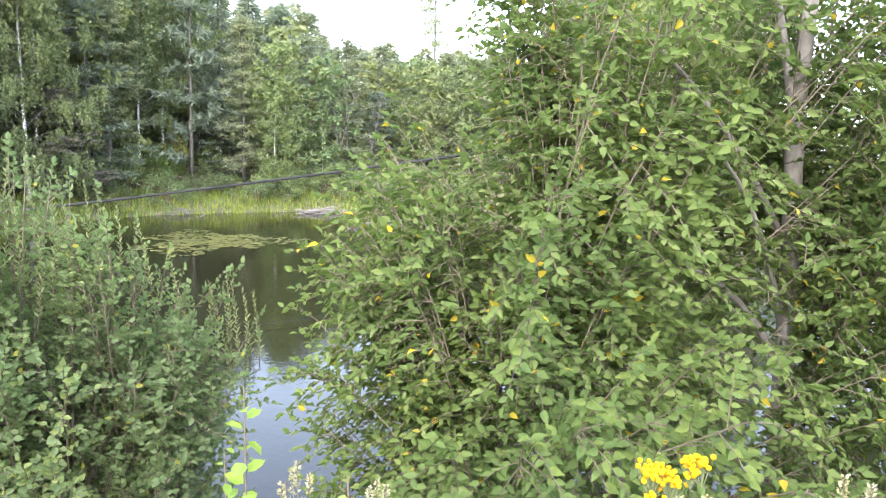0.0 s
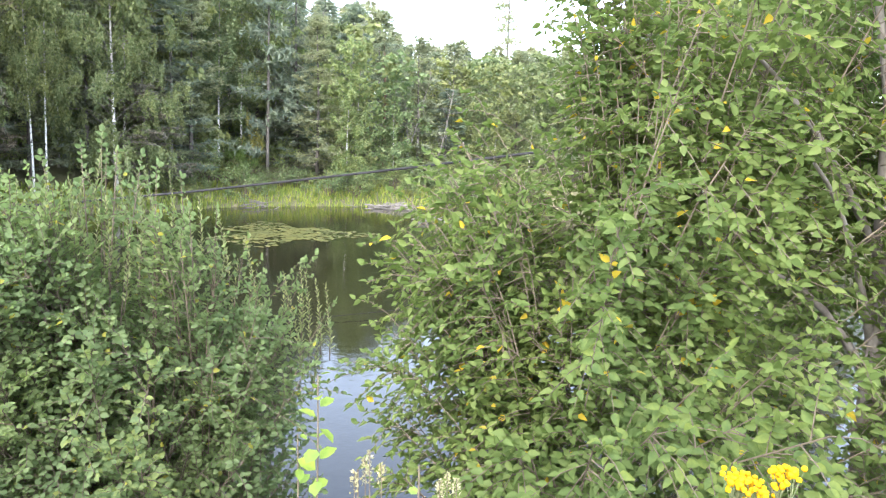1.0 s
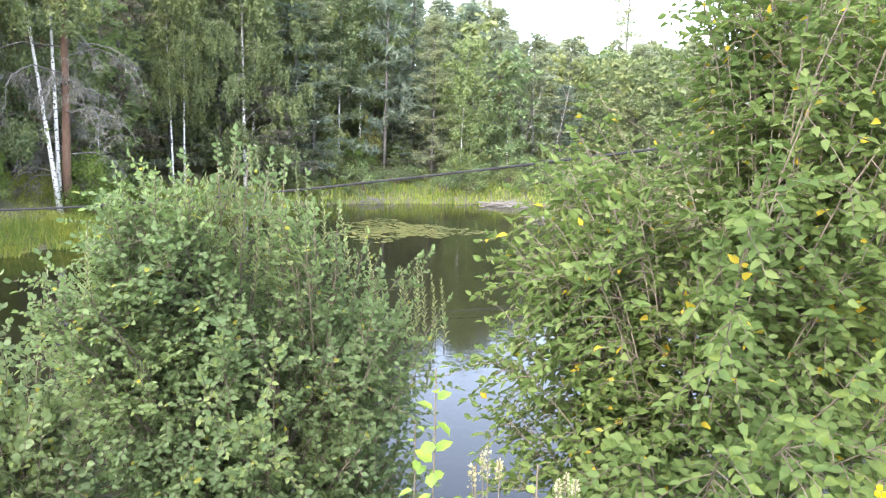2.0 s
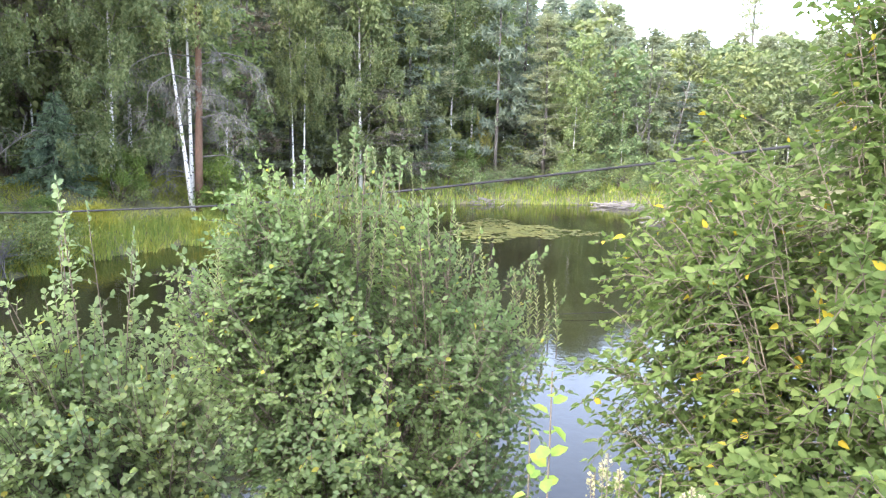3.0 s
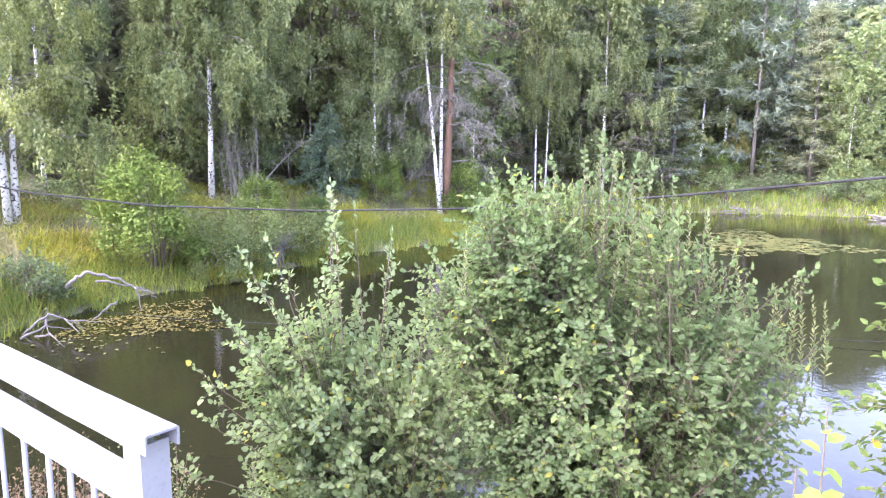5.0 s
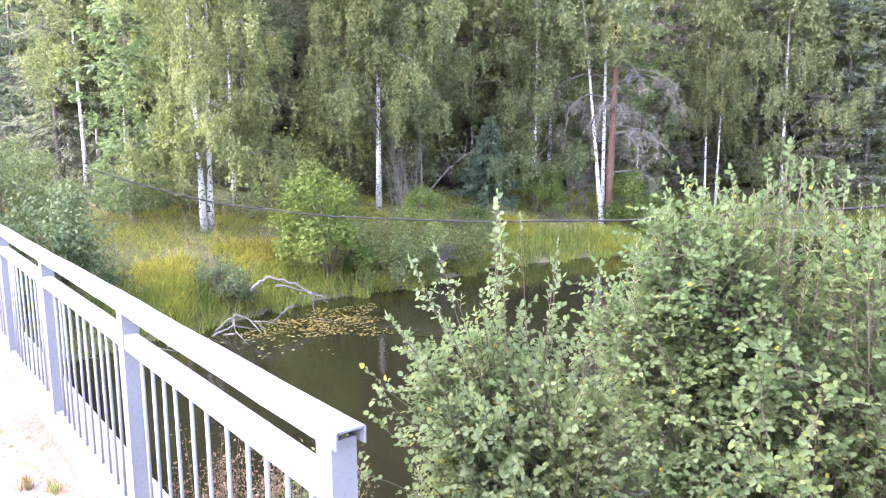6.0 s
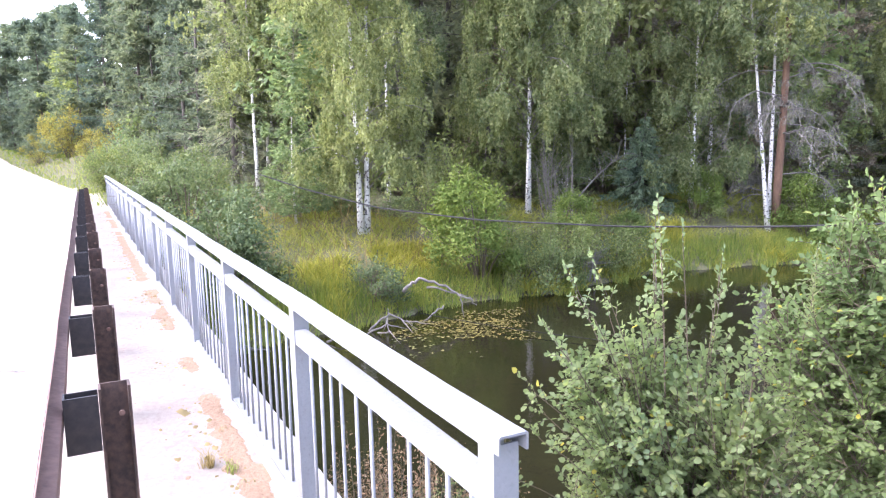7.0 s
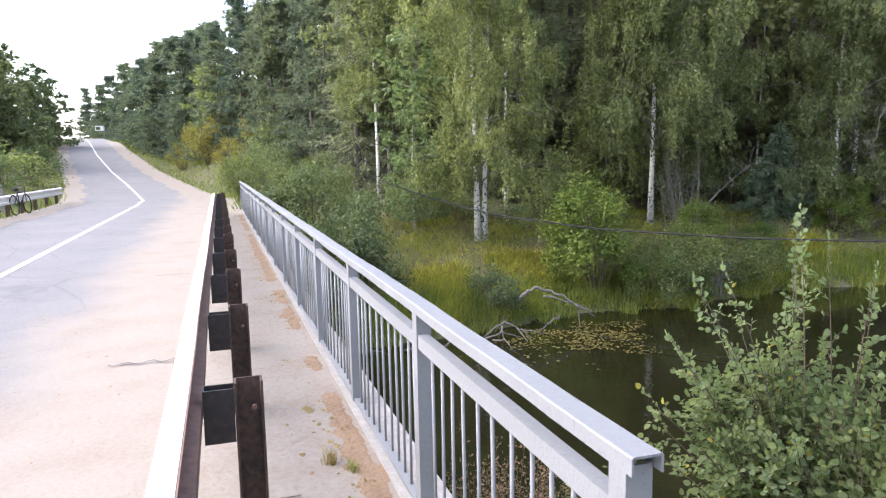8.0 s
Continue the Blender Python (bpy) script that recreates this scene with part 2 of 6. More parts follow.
def road_mat():
    """Worn asphalt, cracked, with sand drifted over the side next to the footway."""
    m, nt, p = node_mat("sanded_asphalt")
    a, _ = noise_ramp(nt, 0.6, toned([(0.3, (0.21, 0.205, 0.215)), (0.7, (0.31, 0.3, 0.305))], 0.68))
    b, nz = noise_ramp(nt, 45.0, toned([(0.3, (0.17, 0.165, 0.17)), (0.7, (0.36, 0.35, 0.345))], 0.68))
    tar = mix(nt, 0.5, a.outputs[0], b.outputs[0])
    tc = nt.nodes.new("ShaderNodeTexCoord")
    vor = nt.nodes.new("ShaderNodeTexVoronoi")
    vor.feature = "DISTANCE_TO_EDGE"
    vor.inputs["Scale"].default_value = 0.9
    warp, _ = noise_ramp(nt, 1.5, [(0.0, (0, 0, 0)), (1.0, (1, 1, 1))], 5)
    bent = mix(nt, 0.25, tc.outputs["Object"], warp.outputs[0], "ADD")
    nt.links.new(bent, vor.inputs["Vector"])
    crack = nt.nodes.new("ShaderNodeMapRange")
    crack.inputs["From Max"].default_value = 0.02
    crack.inputs["To Min"].default_value, crack.inputs["To Max"].default_value = 0.35, 0.0
    nt.links.new(vor.outputs["Distance"], crack.inputs["Value"])
    tar = mix(nt, crack.outputs[0], tar, (0.08, 0.077, 0.077))
    c, _ = noise_ramp(nt, 1.6, toned([(0.3, (0.37, 0.285, 0.215)), (0.5, (0.45, 0.385, 0.315)), (0.72, (0.48, 0.43, 0.37))], 0.62))
    d, _ = noise_ramp(nt, 28.0, toned([(0.3, (0.37, 0.31, 0.25)), (0.65, (0.49, 0.43, 0.365))], 0.62))
    sand = mix(nt, 0.5, c.outputs[0], d.outputs[0])
    sep = nt.nodes.new("ShaderNodeSeparateXYZ")
    nt.links.new(tc.outputs["Object"], sep.inputs[0])
    drift, _ = noise_ramp(nt, 0.55, [(0.25, (0, 0, 0)), (0.75, (1, 1, 1))], 8, (0.7, 1.3, 1))
    ad = nt.nodes.new("ShaderNodeMath")
    ad.operation = "ADD"
    nt.links.new(sep.outputs[1], ad.inputs[0])
    nt.links.new(drift.outputs[0], ad.inputs[1])
    rg = nt.nodes.new("ShaderNodeMapRange")
    rg.interpolation_type = "SMOOTHSTEP"
    rg.inputs["From Min"].default_value, rg.inputs["From Max"].default_value = -2.5, -1.45
    nt.links.new(ad.outputs[0], rg.inputs["Value"])
    nt.links.new(mix(nt, rg.outputs[0], tar, sand), p.inputs["Base Color"])
    p.inputs["Roughness"].default_value = 0.9
    bump(nt, p, nz.outputs["Fac"], 0.4, 0.006)
    return m


M_ROAD = road_mat()
M_PATCH = grainy("dark_asphalt_patch", [(0.3, (0.12, 0.12, 0.13)), (0.7, (0.18, 0.18, 0.185))],
                 [(0.3, (0.1, 0.1, 0.105)), (0.7, (0.22, 0.22, 0.22))], 0.8, 40.0, 0.9, 0, 0.4, 0.006)
M_SAND = grainy("sandy_concrete", [(0.3, (0.35, 0.27, 0.2)), (0.5, (0.44, 0.375, 0.305)), (0.72, (0.48, 0.43, 0.37))],
                [(0.3, (0.32, 0.255, 0.195)), (0.5, (0.44, 0.38, 0.315)), (0.68, (0.5, 0.44, 0.375))], 2.2, 22.0, 0.95, 0, 0.6, 0.012, tone=0.62)
M_DIRT = grainy("orange_brown_dirt", [(0.3, (0.3, 0.18, 0.1)), (0.7, (0.44, 0.3, 0.185))],
                [(0.3, (0.22, 0.13, 0.07)), (0.7, (0.5, 0.36, 0.24))], 5.0, 50.0, 1.0, 0, 0.7, 0.015)
M_CONCRETE = grainy("weathered_concrete", [(0.3, (0.38, 0.36, 0.33)), (0.7, (0.55, 0.52, 0.48))],
                    [(0.3, (0.3, 0.28, 0.26)), (0.7, (0.6, 0.57, 0.53))], 1.5, 25.0, 0.9, 0, 0.4, 0.01)
M_LINE = grainy("white_road_paint", [(0.3, (0.66, 0.66, 0.65)), (0.7, (0.8, 0.8, 0.79))],
                [(0.25, (0.4, 0.4, 0.4)), (0.45, (0.8, 0.8, 0.79))], 1.0, 20.0, 0.7, 0, 0.2, 0.004, tone=0.9)
M_GREYPAINT = grainy("pale_grey_metal_paint", [(0.3, (0.255, 0.265, 0.275)), (0.7, (0.31, 0.32, 0.33))],
                     [(0.27, (0.18, 0.187, 0.195)), (0.42, (0.31, 0.32, 0.335)), (0.75, (0.355, 0.365, 0.38))], 2.5, 60.0, 0.5, 0, 0.6, 0.006, tone=0.71)
M_WHITEPAINT = grainy("white_metal_paint", [(0.3, (0.72, 0.72, 0.71)), (0.7, (0.82, 0.82, 0.81))],
                      [(0.22, (0.4, 0.3, 0.24)), (0.34, (0.8, 0.8, 0.79))], 2.0, 12.0, 0.5, 0, 0.2, 0.004, tone=0.95)
M_RUST = grainy("rust_brown_steel", [(0.3, (0.16, 0.085, 0.06)), (0.7, (0.3, 0.17, 0.13))],
                [(0.3, (0.11, 0.07, 0.055)), (0.7, (0.36, 0.22, 0.17))], 3.0, 30.0, 0.75, 0.2, 0.4, 0.005)
M_DARKRUST = grainy("dark_rusted_steel", [(0.35, (0.045, 0.032, 0.027)), (0.7, (0.15, 0.085, 0.06))],
                    [(0.35, (0.035, 0.028, 0.026)), (0.7, (0.2, 0.12, 0.085))], 5.0, 28.0, 0.7, 0.2, 0.5, 0.006)
M_BLACK = grainy("black_painted_steel", [(0.35, (0.014, 0.015, 0.018)), (0.75, (0.045, 0.04, 0.042))],
                 [(0.4, (0.012, 0.012, 0.014)), (0.75, (0.09, 0.065, 0.055))], 6.0, 22.0, 0.55, 0.1, 0.3, 0.004)
M_CABLE = grainy("black_cable_sheath", [(0.3, (0.02, 0.02, 0.02)), (0.7, (0.05, 0.05, 0.05))],
                 [(0.3, (0.02, 0.02, 0.02)), (0.7, (0.07, 0.07, 0.07))], 3.0, 30.0, 0.95)
M_CABLE.node_tree.nodes["Principled BSDF"].inputs["Specular IOR Level"].default_value = 0.1


# ---- mesh helpers ----
def mesh_of(name, verts, faces, mats, idx=None, smooth=False):
    me = bpy.data.meshes.new(name)
    me.from_pydata(np.asarray(verts).tolist(), [], [list(map(int, f)) for f in faces])
    for m in mats if isinstance(mats, (list, tuple)) else [mats]:
        me.materials.append(m)
    if idx is not None:
        me.polygons.foreach_set("material_index", np.asarray(idx, np.int32))
    if smooth:
        me.polygons.foreach_set("use_smooth", np.ones(len(me.polygons), bool))
    me.update()
    return me


def part(name, me, parent, label=""):
    ob = new(name, me)
    ob.parent = parent
    return tagged(ob, label)


def thing(name, label, category, group="", kind="", at=(0, 0, 0), rz=0.0):
    ob = new(name)
    ob.empty_display_size = 0.1
    ob.matrix_basis = pose(*at, 0, 0, rz)
    return tagged(ob, label, category, group, kind)


class Soup:
    """Collects vertices and faces of one mesh."""
    def __init__(self):
        self.v, self.f, self.n = [], [], 0

    def add(self, verts, faces):
        verts = np.asarray(verts, float)
        self.v.append(verts)
        self.f.extend([[i + self.n for i in f] for f in faces])
        self.n += len(verts)

    def box(self, lo, hi):
        x0, y0, z0 = lo
        x1, y1, z1 = hi
        self.add([(x0, y0, z0), (x1, y0, z0), (x1, y1, z0), (x0, y1, z0), (x0, y0, z1), (x1, y0, z1), (x1, y1, z1), (x0, y1, z1)],
                 [(3, 2, 1, 0), (4, 5, 6, 7), (0, 1, 5, 4), (1, 2, 6, 5), (2, 3, 7, 6), (3, 0, 4, 7)])

    def prism(self, outline, z0, z1):
        n = len(outline)
        self.add([(x, y, z) for z in (z0, z1) for x, y in outline],
                 [tuple(reversed(range(n))), tuple(range(n, 2 * n))] + [(i, (i + 1) % n, n + (i + 1) % n, n + i) for i in range(n)])

    def tube(self, pts, radii, sides=6, cap=True):
        pts = np.asarray(pts, float)
        radii = np.broadcast_to(radii, len(pts))
        d = np.gradient(pts, axis=0)
        d /= np.linalg.norm(d, axis=1)[:, None] + 1e-9
        ref = np.array([0.0, 0.0, 1.0]) if abs(d[:, 2]).mean() < 0.8 else np.array([1.0, 0.0, 0.0])
        u = np.cross(d, ref)
        u /= np.linalg.norm(u, axis=1)[:, None] + 1e-9
        w = np.cross(d, u)
        a = np.arange(sides) / sides * 2 * np.pi
        ring = pts[:, None] + radii[:, None, None] * (np.cos(a)[None, :, None] * u[:, None] + np.sin(a)[None, :, None] * w[:, None])
        fs = []
        for k in range(len(pts) - 1):
            for j in range(sides):
                b, c = k * sides + j, k * sides + (j + 1) % sides
                fs.append((b, c, c + sides, b + sides))
        if cap:
            fs.append(tuple(range((len(pts) - 1) * sides, len(pts) * sides)))
            fs.append(tuple(reversed(range(sides))))
        self.add(ring.reshape(-1, 3), fs)

    def mesh(self, name, mat, smooth=False):
        return mesh_of(name, np.concatenate(self.v), self.f, mat, smooth=smooth)


def unit(v):
    return v / (np.linalg.norm(v, axis=-1, keepdims=True) + 1e-9)


# leaf outlines: (along, half width) of the two side corners
BROAD = ((0.27, 0.31), (0.64, 0.29))
OVAL = ((0.26, 0.27), (0.6, 0.23))
ROUND = ((0.26, 0.36), (0.68, 0.36))
SLIM = ((0.3, 0.16), (0.65, 0.14))


def leaf_arrays(pos, axis, normal, size, shape=BROAD, fold=0.18):
    """Leaves folded on the midrib, six corners each: at pos, pointing along axis, with the given upper side."""
    n = len(pos)
    axis = unit(axis)
    side = unit(np.cross(axis, normal))
    up = np.cross(side, axis)
    (s1, w1), (s2, w2) = shape
    loc = np.array([(0, 0, 0), (s1, w1, fold * w1 * 2), (s2, w2, fold * w2 * 2 - 0.03), (1, 0, -0.1), (s2, -w2, fold * w2 * 2 - 0.03), (s1, -w1, fold * w1 * 2)])
    v = (pos[:, None] + size[:, None, None] * (loc[None, :, :1] * axis[:, None] + loc[None, :, 1:2] * side[:, None] + loc[None, :, 2:] * up[:, None]))
    f = (np.arange(n)[:, None, None] * 6 + np.array([(0, 3, 2, 1), (0, 5, 4, 3)])[None]).reshape(-1, 4)
    return v.reshape(-1, 3), f


def fast_mesh(name, verts, quads, mat):
    """A mesh from arrays; a quad that names its last corner twice is a triangle."""
    me = bpy.data.meshes.new(name)
    quads = np.asarray(quads, np.int64)
    tri = quads[:, 2] == quads[:, 3]
    n = np.where(tri, 3, 4)
    keep = np.ones(quads.shape, bool)
    keep[tri, 3] = False
    loops = quads[keep]
    me.vertices.add(len(verts))
    me.vertices.foreach_set("co", np.asarray(verts, np.float32).ravel())
    me.loops.add(len(loops))
    me.loops.foreach_set("vertex_index", loops.astype(np.int32))
    me.polygons.add(len(quads))
    me.polygons.foreach_set("loop_start", np.r_[0, np.cumsum(n)[:-1]].astype(np.int32))
    me.materials.append(mat)
    me.update(calc_edges=True)
    me.validate()
    return me


def card_arrays(pos, axis, normal, length, width):
    """Small pointed leaves of four corners (kite-shaped)."""
    axis = unit(axis)
    side = unit(np.cross(axis, normal))
    L, W = length[:, None], width[:, None]
    v = np.stack([pos, pos + axis * L * 0.4 + side * W * 0.5, pos + axis * L, pos + axis * L * 0.4 - side * W * 0.5], 1)
    return v.reshape(-1, 3), np.arange(len(pos) * 4).reshape(-1, 4)


def sliver_arrays(pos, axis, normal, length, width):
    """Needles of three corners."""
    axis = unit(axis)
    side = unit(np.cross(axis, normal)) * (width * 0.5)[:, None]
    v = np.stack([pos - side, pos + side, pos + axis * length[:, None]], 1)
    i = np.arange(len(pos))[:, None] * 3
    return v.reshape(-1, 3), i + (0, 1, 2, 2)


def rnd_dirs(n):
    return unit(rng.normal(size=(n, 3)))


# ---- the lie of the land ----
SHORE = np.array([(-13.4, -40), (-13.4, 0), (-13.7, 4.0), (-14.0, 5.4), (-14.8, 7.6), (-14.6, 9.5), (-14.3, 10.6), (-14.9, 12.5), (-15.2, 15.2),
                  (-14.6, 18.8), (-13.6, 20.8), (-14.2, 21.6), (-17, 25.8), (-18.3, 29.4), (-14, 32.5), (-10.4, 37.5), (-7, 39.7), (-3.7, 41.1),
                  (-0.5, 41.4), (0.8, 42), (4, 44), (9, 44), (14, 38), (17, 30), (16, 20), (13, 11), (9, 5.5), (5, 3.2), (1, 2.3),
                  (-1.6, 1.9), (-3.6, 1.5), (-3.9, 0), (-3.9, -40)], float)
ROAD = np.array([(60, -4.1, 0), (-30, -4.0, 0), (-34, -4.1, 0.02), (-39.5, -4.9, 0.12), (-48, -6.3, 0.45), (-60.2, -8.7, 1.2), (-75.9, -11.9, 2.75), (-100, -16.1, 4.7),
                 (-133, -21.7, 6.4), (-160, -27, 6.6), (-400, -80, 5.0)], float)


def segments(p, poly):
    """Distance to an open line and how far along it the nearest place lies (index + fraction)."""
    best, where = np.full(len(p), 1e9), np.zeros(len(p))
    for k, (a, b) in enumerate(zip(poly[:-1], poly[1:])):
        ab = b[:2] - a[:2]
        s = np.clip(((p - a[:2]) @ ab) / (ab @ ab), 0, 1)
        d = np.linalg.norm(p - a[:2] - s[:, None] * ab, axis=1)
        near = d < best
        best[near], where[near] = d[near], k + s[near]
    return best, where


def in_pond(p):
    inside = np.zeros(len(p), bool)
    j = len(SHORE) - 1
    for i in range(len(SHORE)):
        (xi, yi), (xj, yj) = SHORE[i], SHORE[j]
        cross = ((yi > p[:, 1]) != (yj > p[:, 1])) & (p[:, 0] < (xj - xi) * (p[:, 1] - yi) / (yj - yi + 1e-12) + xi)
        inside ^= cross
        j = i
    return inside


def land(p):
    """Ground height at rows of x, y."""
    p = np.asarray(p, float).reshape(-1, 2)
    d, _ = segments(p, np.vstack([SHORE, SHORE[:1]]))
    wob = 0.12 * np.sin(p[:, 0] * 0.9 + 1.3 * np.sin(p[:, 1] * 0.5)) + 0.1 * np.sin(p[:, 1] * 1.1 + p[:, 0] * 0.3)
    z = WATER + 0.1 + 1.6 * (1 - np.exp(-d / 3.2)) + 0.06 * np.minimum(d, 40) + wob * np.minimum(1, d / 3)
    z = np.where(in_pond(p), WATER - 0.05 - 0.35 * np.minimum(d, 4), z)
    rd, w = segments(p, ROAD)
    k = np.minimum(w.astype(int), len(ROAD) - 2)
    rz = ROAD[k, 2] + (w - k) * (ROAD[k + 1, 2] - ROAD[k, 2])
    bank = np.clip((rd - 4.5) / 2.4, 0, 1)
    bank = bank * bank * (3 - 2 * bank)
    span = (p[:, 0] < -4.2) & (p[:, 0] > -14.0)
    far_end = np.clip((-14.0 - p[:, 0]) / 4.0, 0, 1)
    lift = np.where(span, 0.0, np.where(p[:, 0] <= -14.0, far_end, np.clip((p[:, 0] + 4.2) / 3.0, 0, 1)))
    return z + (rz - 0.1 - z) * (1 - bank) * lift


def on_land(x, y, sink=0.03):
    return (x, y, float(land([(x, y)])[0]) - sink)


def axis_steps(lo, hi, fine_lo, fine_hi, fine):
    mid = np.arange(fine_lo, fine_hi, fine)
    a = fine_lo - np.cumsum(fine * 1.18 ** np.arange(1, 60))
    b = fine_hi + np.cumsum(fine * 1.18 ** np.arange(1, 60))
    return np.r_[lo, a[a > lo][::-1], mid, b[b < hi], hi]


gx, gy = axis_steps(-900, 700, -45, 22, 0.6), axis_steps(-700, 900, -12, 56, 0.6)
GX, GY = np.meshgrid(gx, gy)
gp = np.stack([GX.ravel(), GY.ravel()], 1)
nxg, nyg = len(gx), len(gy)
q = (np.arange(nyg - 1)[:, None] * nxg + np.arange(nxg - 1)[None]).ravel()
ground = new("ground", fast_mesh("ground", np.c_[gp, land(gp)], np.stack([q, q + 1, q + 1 + nxg, q + nxg], 1), M_GROUND))
ground.data.polygons.foreach_set("use_smooth", np.ones(len(ground.data.polygons), bool))
tagged(ground, "grassy soil bank sloping down to the pond", "ground", kind="structure")

ws = Soup()
ws.add([(-40, -45, WATER), (40, -45, WATER), (40, 75, WATER), (-40, 75, WATER)], [(0, 1, 2, 3)])
water = tagged(new("water", ws.mesh("water", M_WATER)), "still dark brown-green pond water", "water", kind="structure")


# ---- road and bridge ----
def strip(name, offs, lift, mat, start=0.0, end=1e9, step=1.0, ragged=0.0):
    """A ribbon along the road between two offsets from its middle line (positive to the pond's side)."""
    pts = []
    for a, b in zip(ROAD[:-1], ROAD[1:]):
        n = max(1, int(np.linalg.norm(b[:2] - a[:2]) / step))
        pts += [a + (b - a) * k / n for k in range(n)]
    pts = np.array(pts)
    pts = pts[(60 - pts[:, 0] >= start) & (60 - pts[:, 0] <= end)]
    t = unit(np.gradient(pts[:, :2], axis=0))
    nrm = np.stack([t[:, 1], -t[:, 0]], 1)
    wav = np.array([ragged * (math.sin(q[0] * 0.9) + 0.6 * math.sin(q[0] * 2.3 + 1) + 0.5 * math.sin(q[0] * 5.1)) for q in pts])
    rows = [np.c_[pts[:, :2] + nrm * (o + wav * (k == 0))[:, None] if ragged else pts[:, :2] + nrm * o, pts[:, 2] + lift] for k, o in enumerate(offs)]
    v = np.stack(rows, 1).reshape(-1, 3)
    w = len(offs)
    f = [(i * w + j, (i + 1) * w + j, (i + 1) * w + j + 1, i * w + j + 1) for i in range(len(pts) - 1) for j in range(w - 1)]
    return mesh_of(name, v, f, mat, smooth=True)


road = tagged(new("road", strip("road", (-3.0, -1, 1, 3.0), -0.004, M_ROAD, 0, 330)), "worn pale grey asphalt road winding uphill", "road", kind="structure")
line = tagged(new("road_marking", strip("road_marking", (-0.06, 0.06), 0.002, M_LINE, 0, 330)), "white painted centre line on the road", "road marking", kind="structure")
for side, a, b, rag, up in (("shoulder_near", 2.1, 3.5, 0.1, 0.004), ("shoulder_far", -2.5, -3.5, 0.14, 0.004)):
    tagged(new(side, strip(side, (a, b), up, M_SAND, 92 if a > 0 else 0, 165, 0.35, rag)), "pale sandy dust along the road edge", "road shoulder", kind="structure")

deck = Soup()
deck.box((-24.0, -8.0, -0.55), (0.6, 0.16, -0.012))
tagged(new("bridge_deck", deck.mesh("bridge_deck", M_CONCRETE)), "concrete bridge deck slab over the pond", "bridge deck", kind="structure")
wk = Soup()
wk.box((-34.0, -1.25, -0.011), (6.0, -0.07, 0.0))
tagged(new("pavement", wk.mesh("pavement", M_SAND)), "sandy concrete footway of the bridge", "footway", kind="structure")
kb = Soup()
kb.box((-24.0, -0.07, -0.01), (0.6, 0.16, 0.022))
tagged(new("kerb", kb.mesh("kerb", M_CONCRETE)), "pale concrete edge strip under the railing", "kerb", kind="structure")


def railing():
    """Grey painted steel railing: channel cap, middle rail, posts, round balusters."""
    r = thing("railing", "pale grey painted steel bridge railing with vertical bars", "railing")
    length, step = 25.0, 1.645
    cap = Soup()
    prof = [(-0.042, 0.951), (-0.042, 0.99), (-0.038, 0.994), (0.032, 0.994), (0.036, 0.99), (0.036, 0.951), (0.031, 0.951), (0.031, 0.988), (-0.037, 0.988), (-0.037, 0.951)]
    xs = np.r_[0.008, np.linspace(-0.05, -length, 160)]
    v = [(x, y, z + 0.0025 * math.sin(x * 2.1) + 0.0015 * math.sin(x * 6.3) + 0.0008 * math.sin(x * 19.0 + 3 * y)) for x in xs for y, z in prof]
    n = len(prof)
    f = [(i * n + j, i * n + (j + 1) % n, (i + 1) * n + (j + 1) % n, (i + 1) * n + j) for i in range(len(xs) - 1) for j in range(n)]
    f += [tuple(range(n))[::-1]]
    cap.add(v, f)
    part("top_rail", cap.mesh("top_rail", M_GREYPAINT), r, "grey painted channel-section cap")
    mid = Soup()
    mid.box((-length, -0.034, 0.80), (-0.02, 0.014, 0.862))
    me = mid.mesh("mid_rail", M_GREYPAINT)
    part("mid_rail", me, r)
    low = Soup()
    low.box((-length, -0.03, 0.03), (-0.02, 0.014, 0.042))
    part("bottom_rail", low.mesh("bottom_rail", M_GREYPAINT), r)
    ps = Soup()
    ps.prism([(-0.034, -0.038), (0.034, -0.038), (0.034, 0.028), (0.027, 0.028), (0.027, -0.03), (-0.027, -0.03), (-0.027, 0.028), (-0.034, 0.028)], 0.02, 0.962)
    post_mesh = ps.mesh("post", M_GREYPAINT)
    bs = Soup()
    bs.tube([(0, -0.008, 0.04), (0, -0.008, 0.3), (0, -0.008, 0.79)], 0.007, 8)
    bar_mesh = bs.mesh("baluster", M_GREYPAINT, True)
    for k in range(16):
        p = part("post", post_mesh, r)
        p.matrix_basis = pose(-0.045 - k * step - (0.008 if k == 0 else 0), -0.001, 0)
        if k < 15:
            for j in range(1, 12):
                b = part("baluster", bar_mesh, r)
                b.matrix_basis = pose(-0.045 - k * step - j * step / 12 + random.uniform(-.004, .004), 0, 0, random.uniform(-.3, .3), random.uniform(-.4, .4), 40 * j)
    return r


railing()


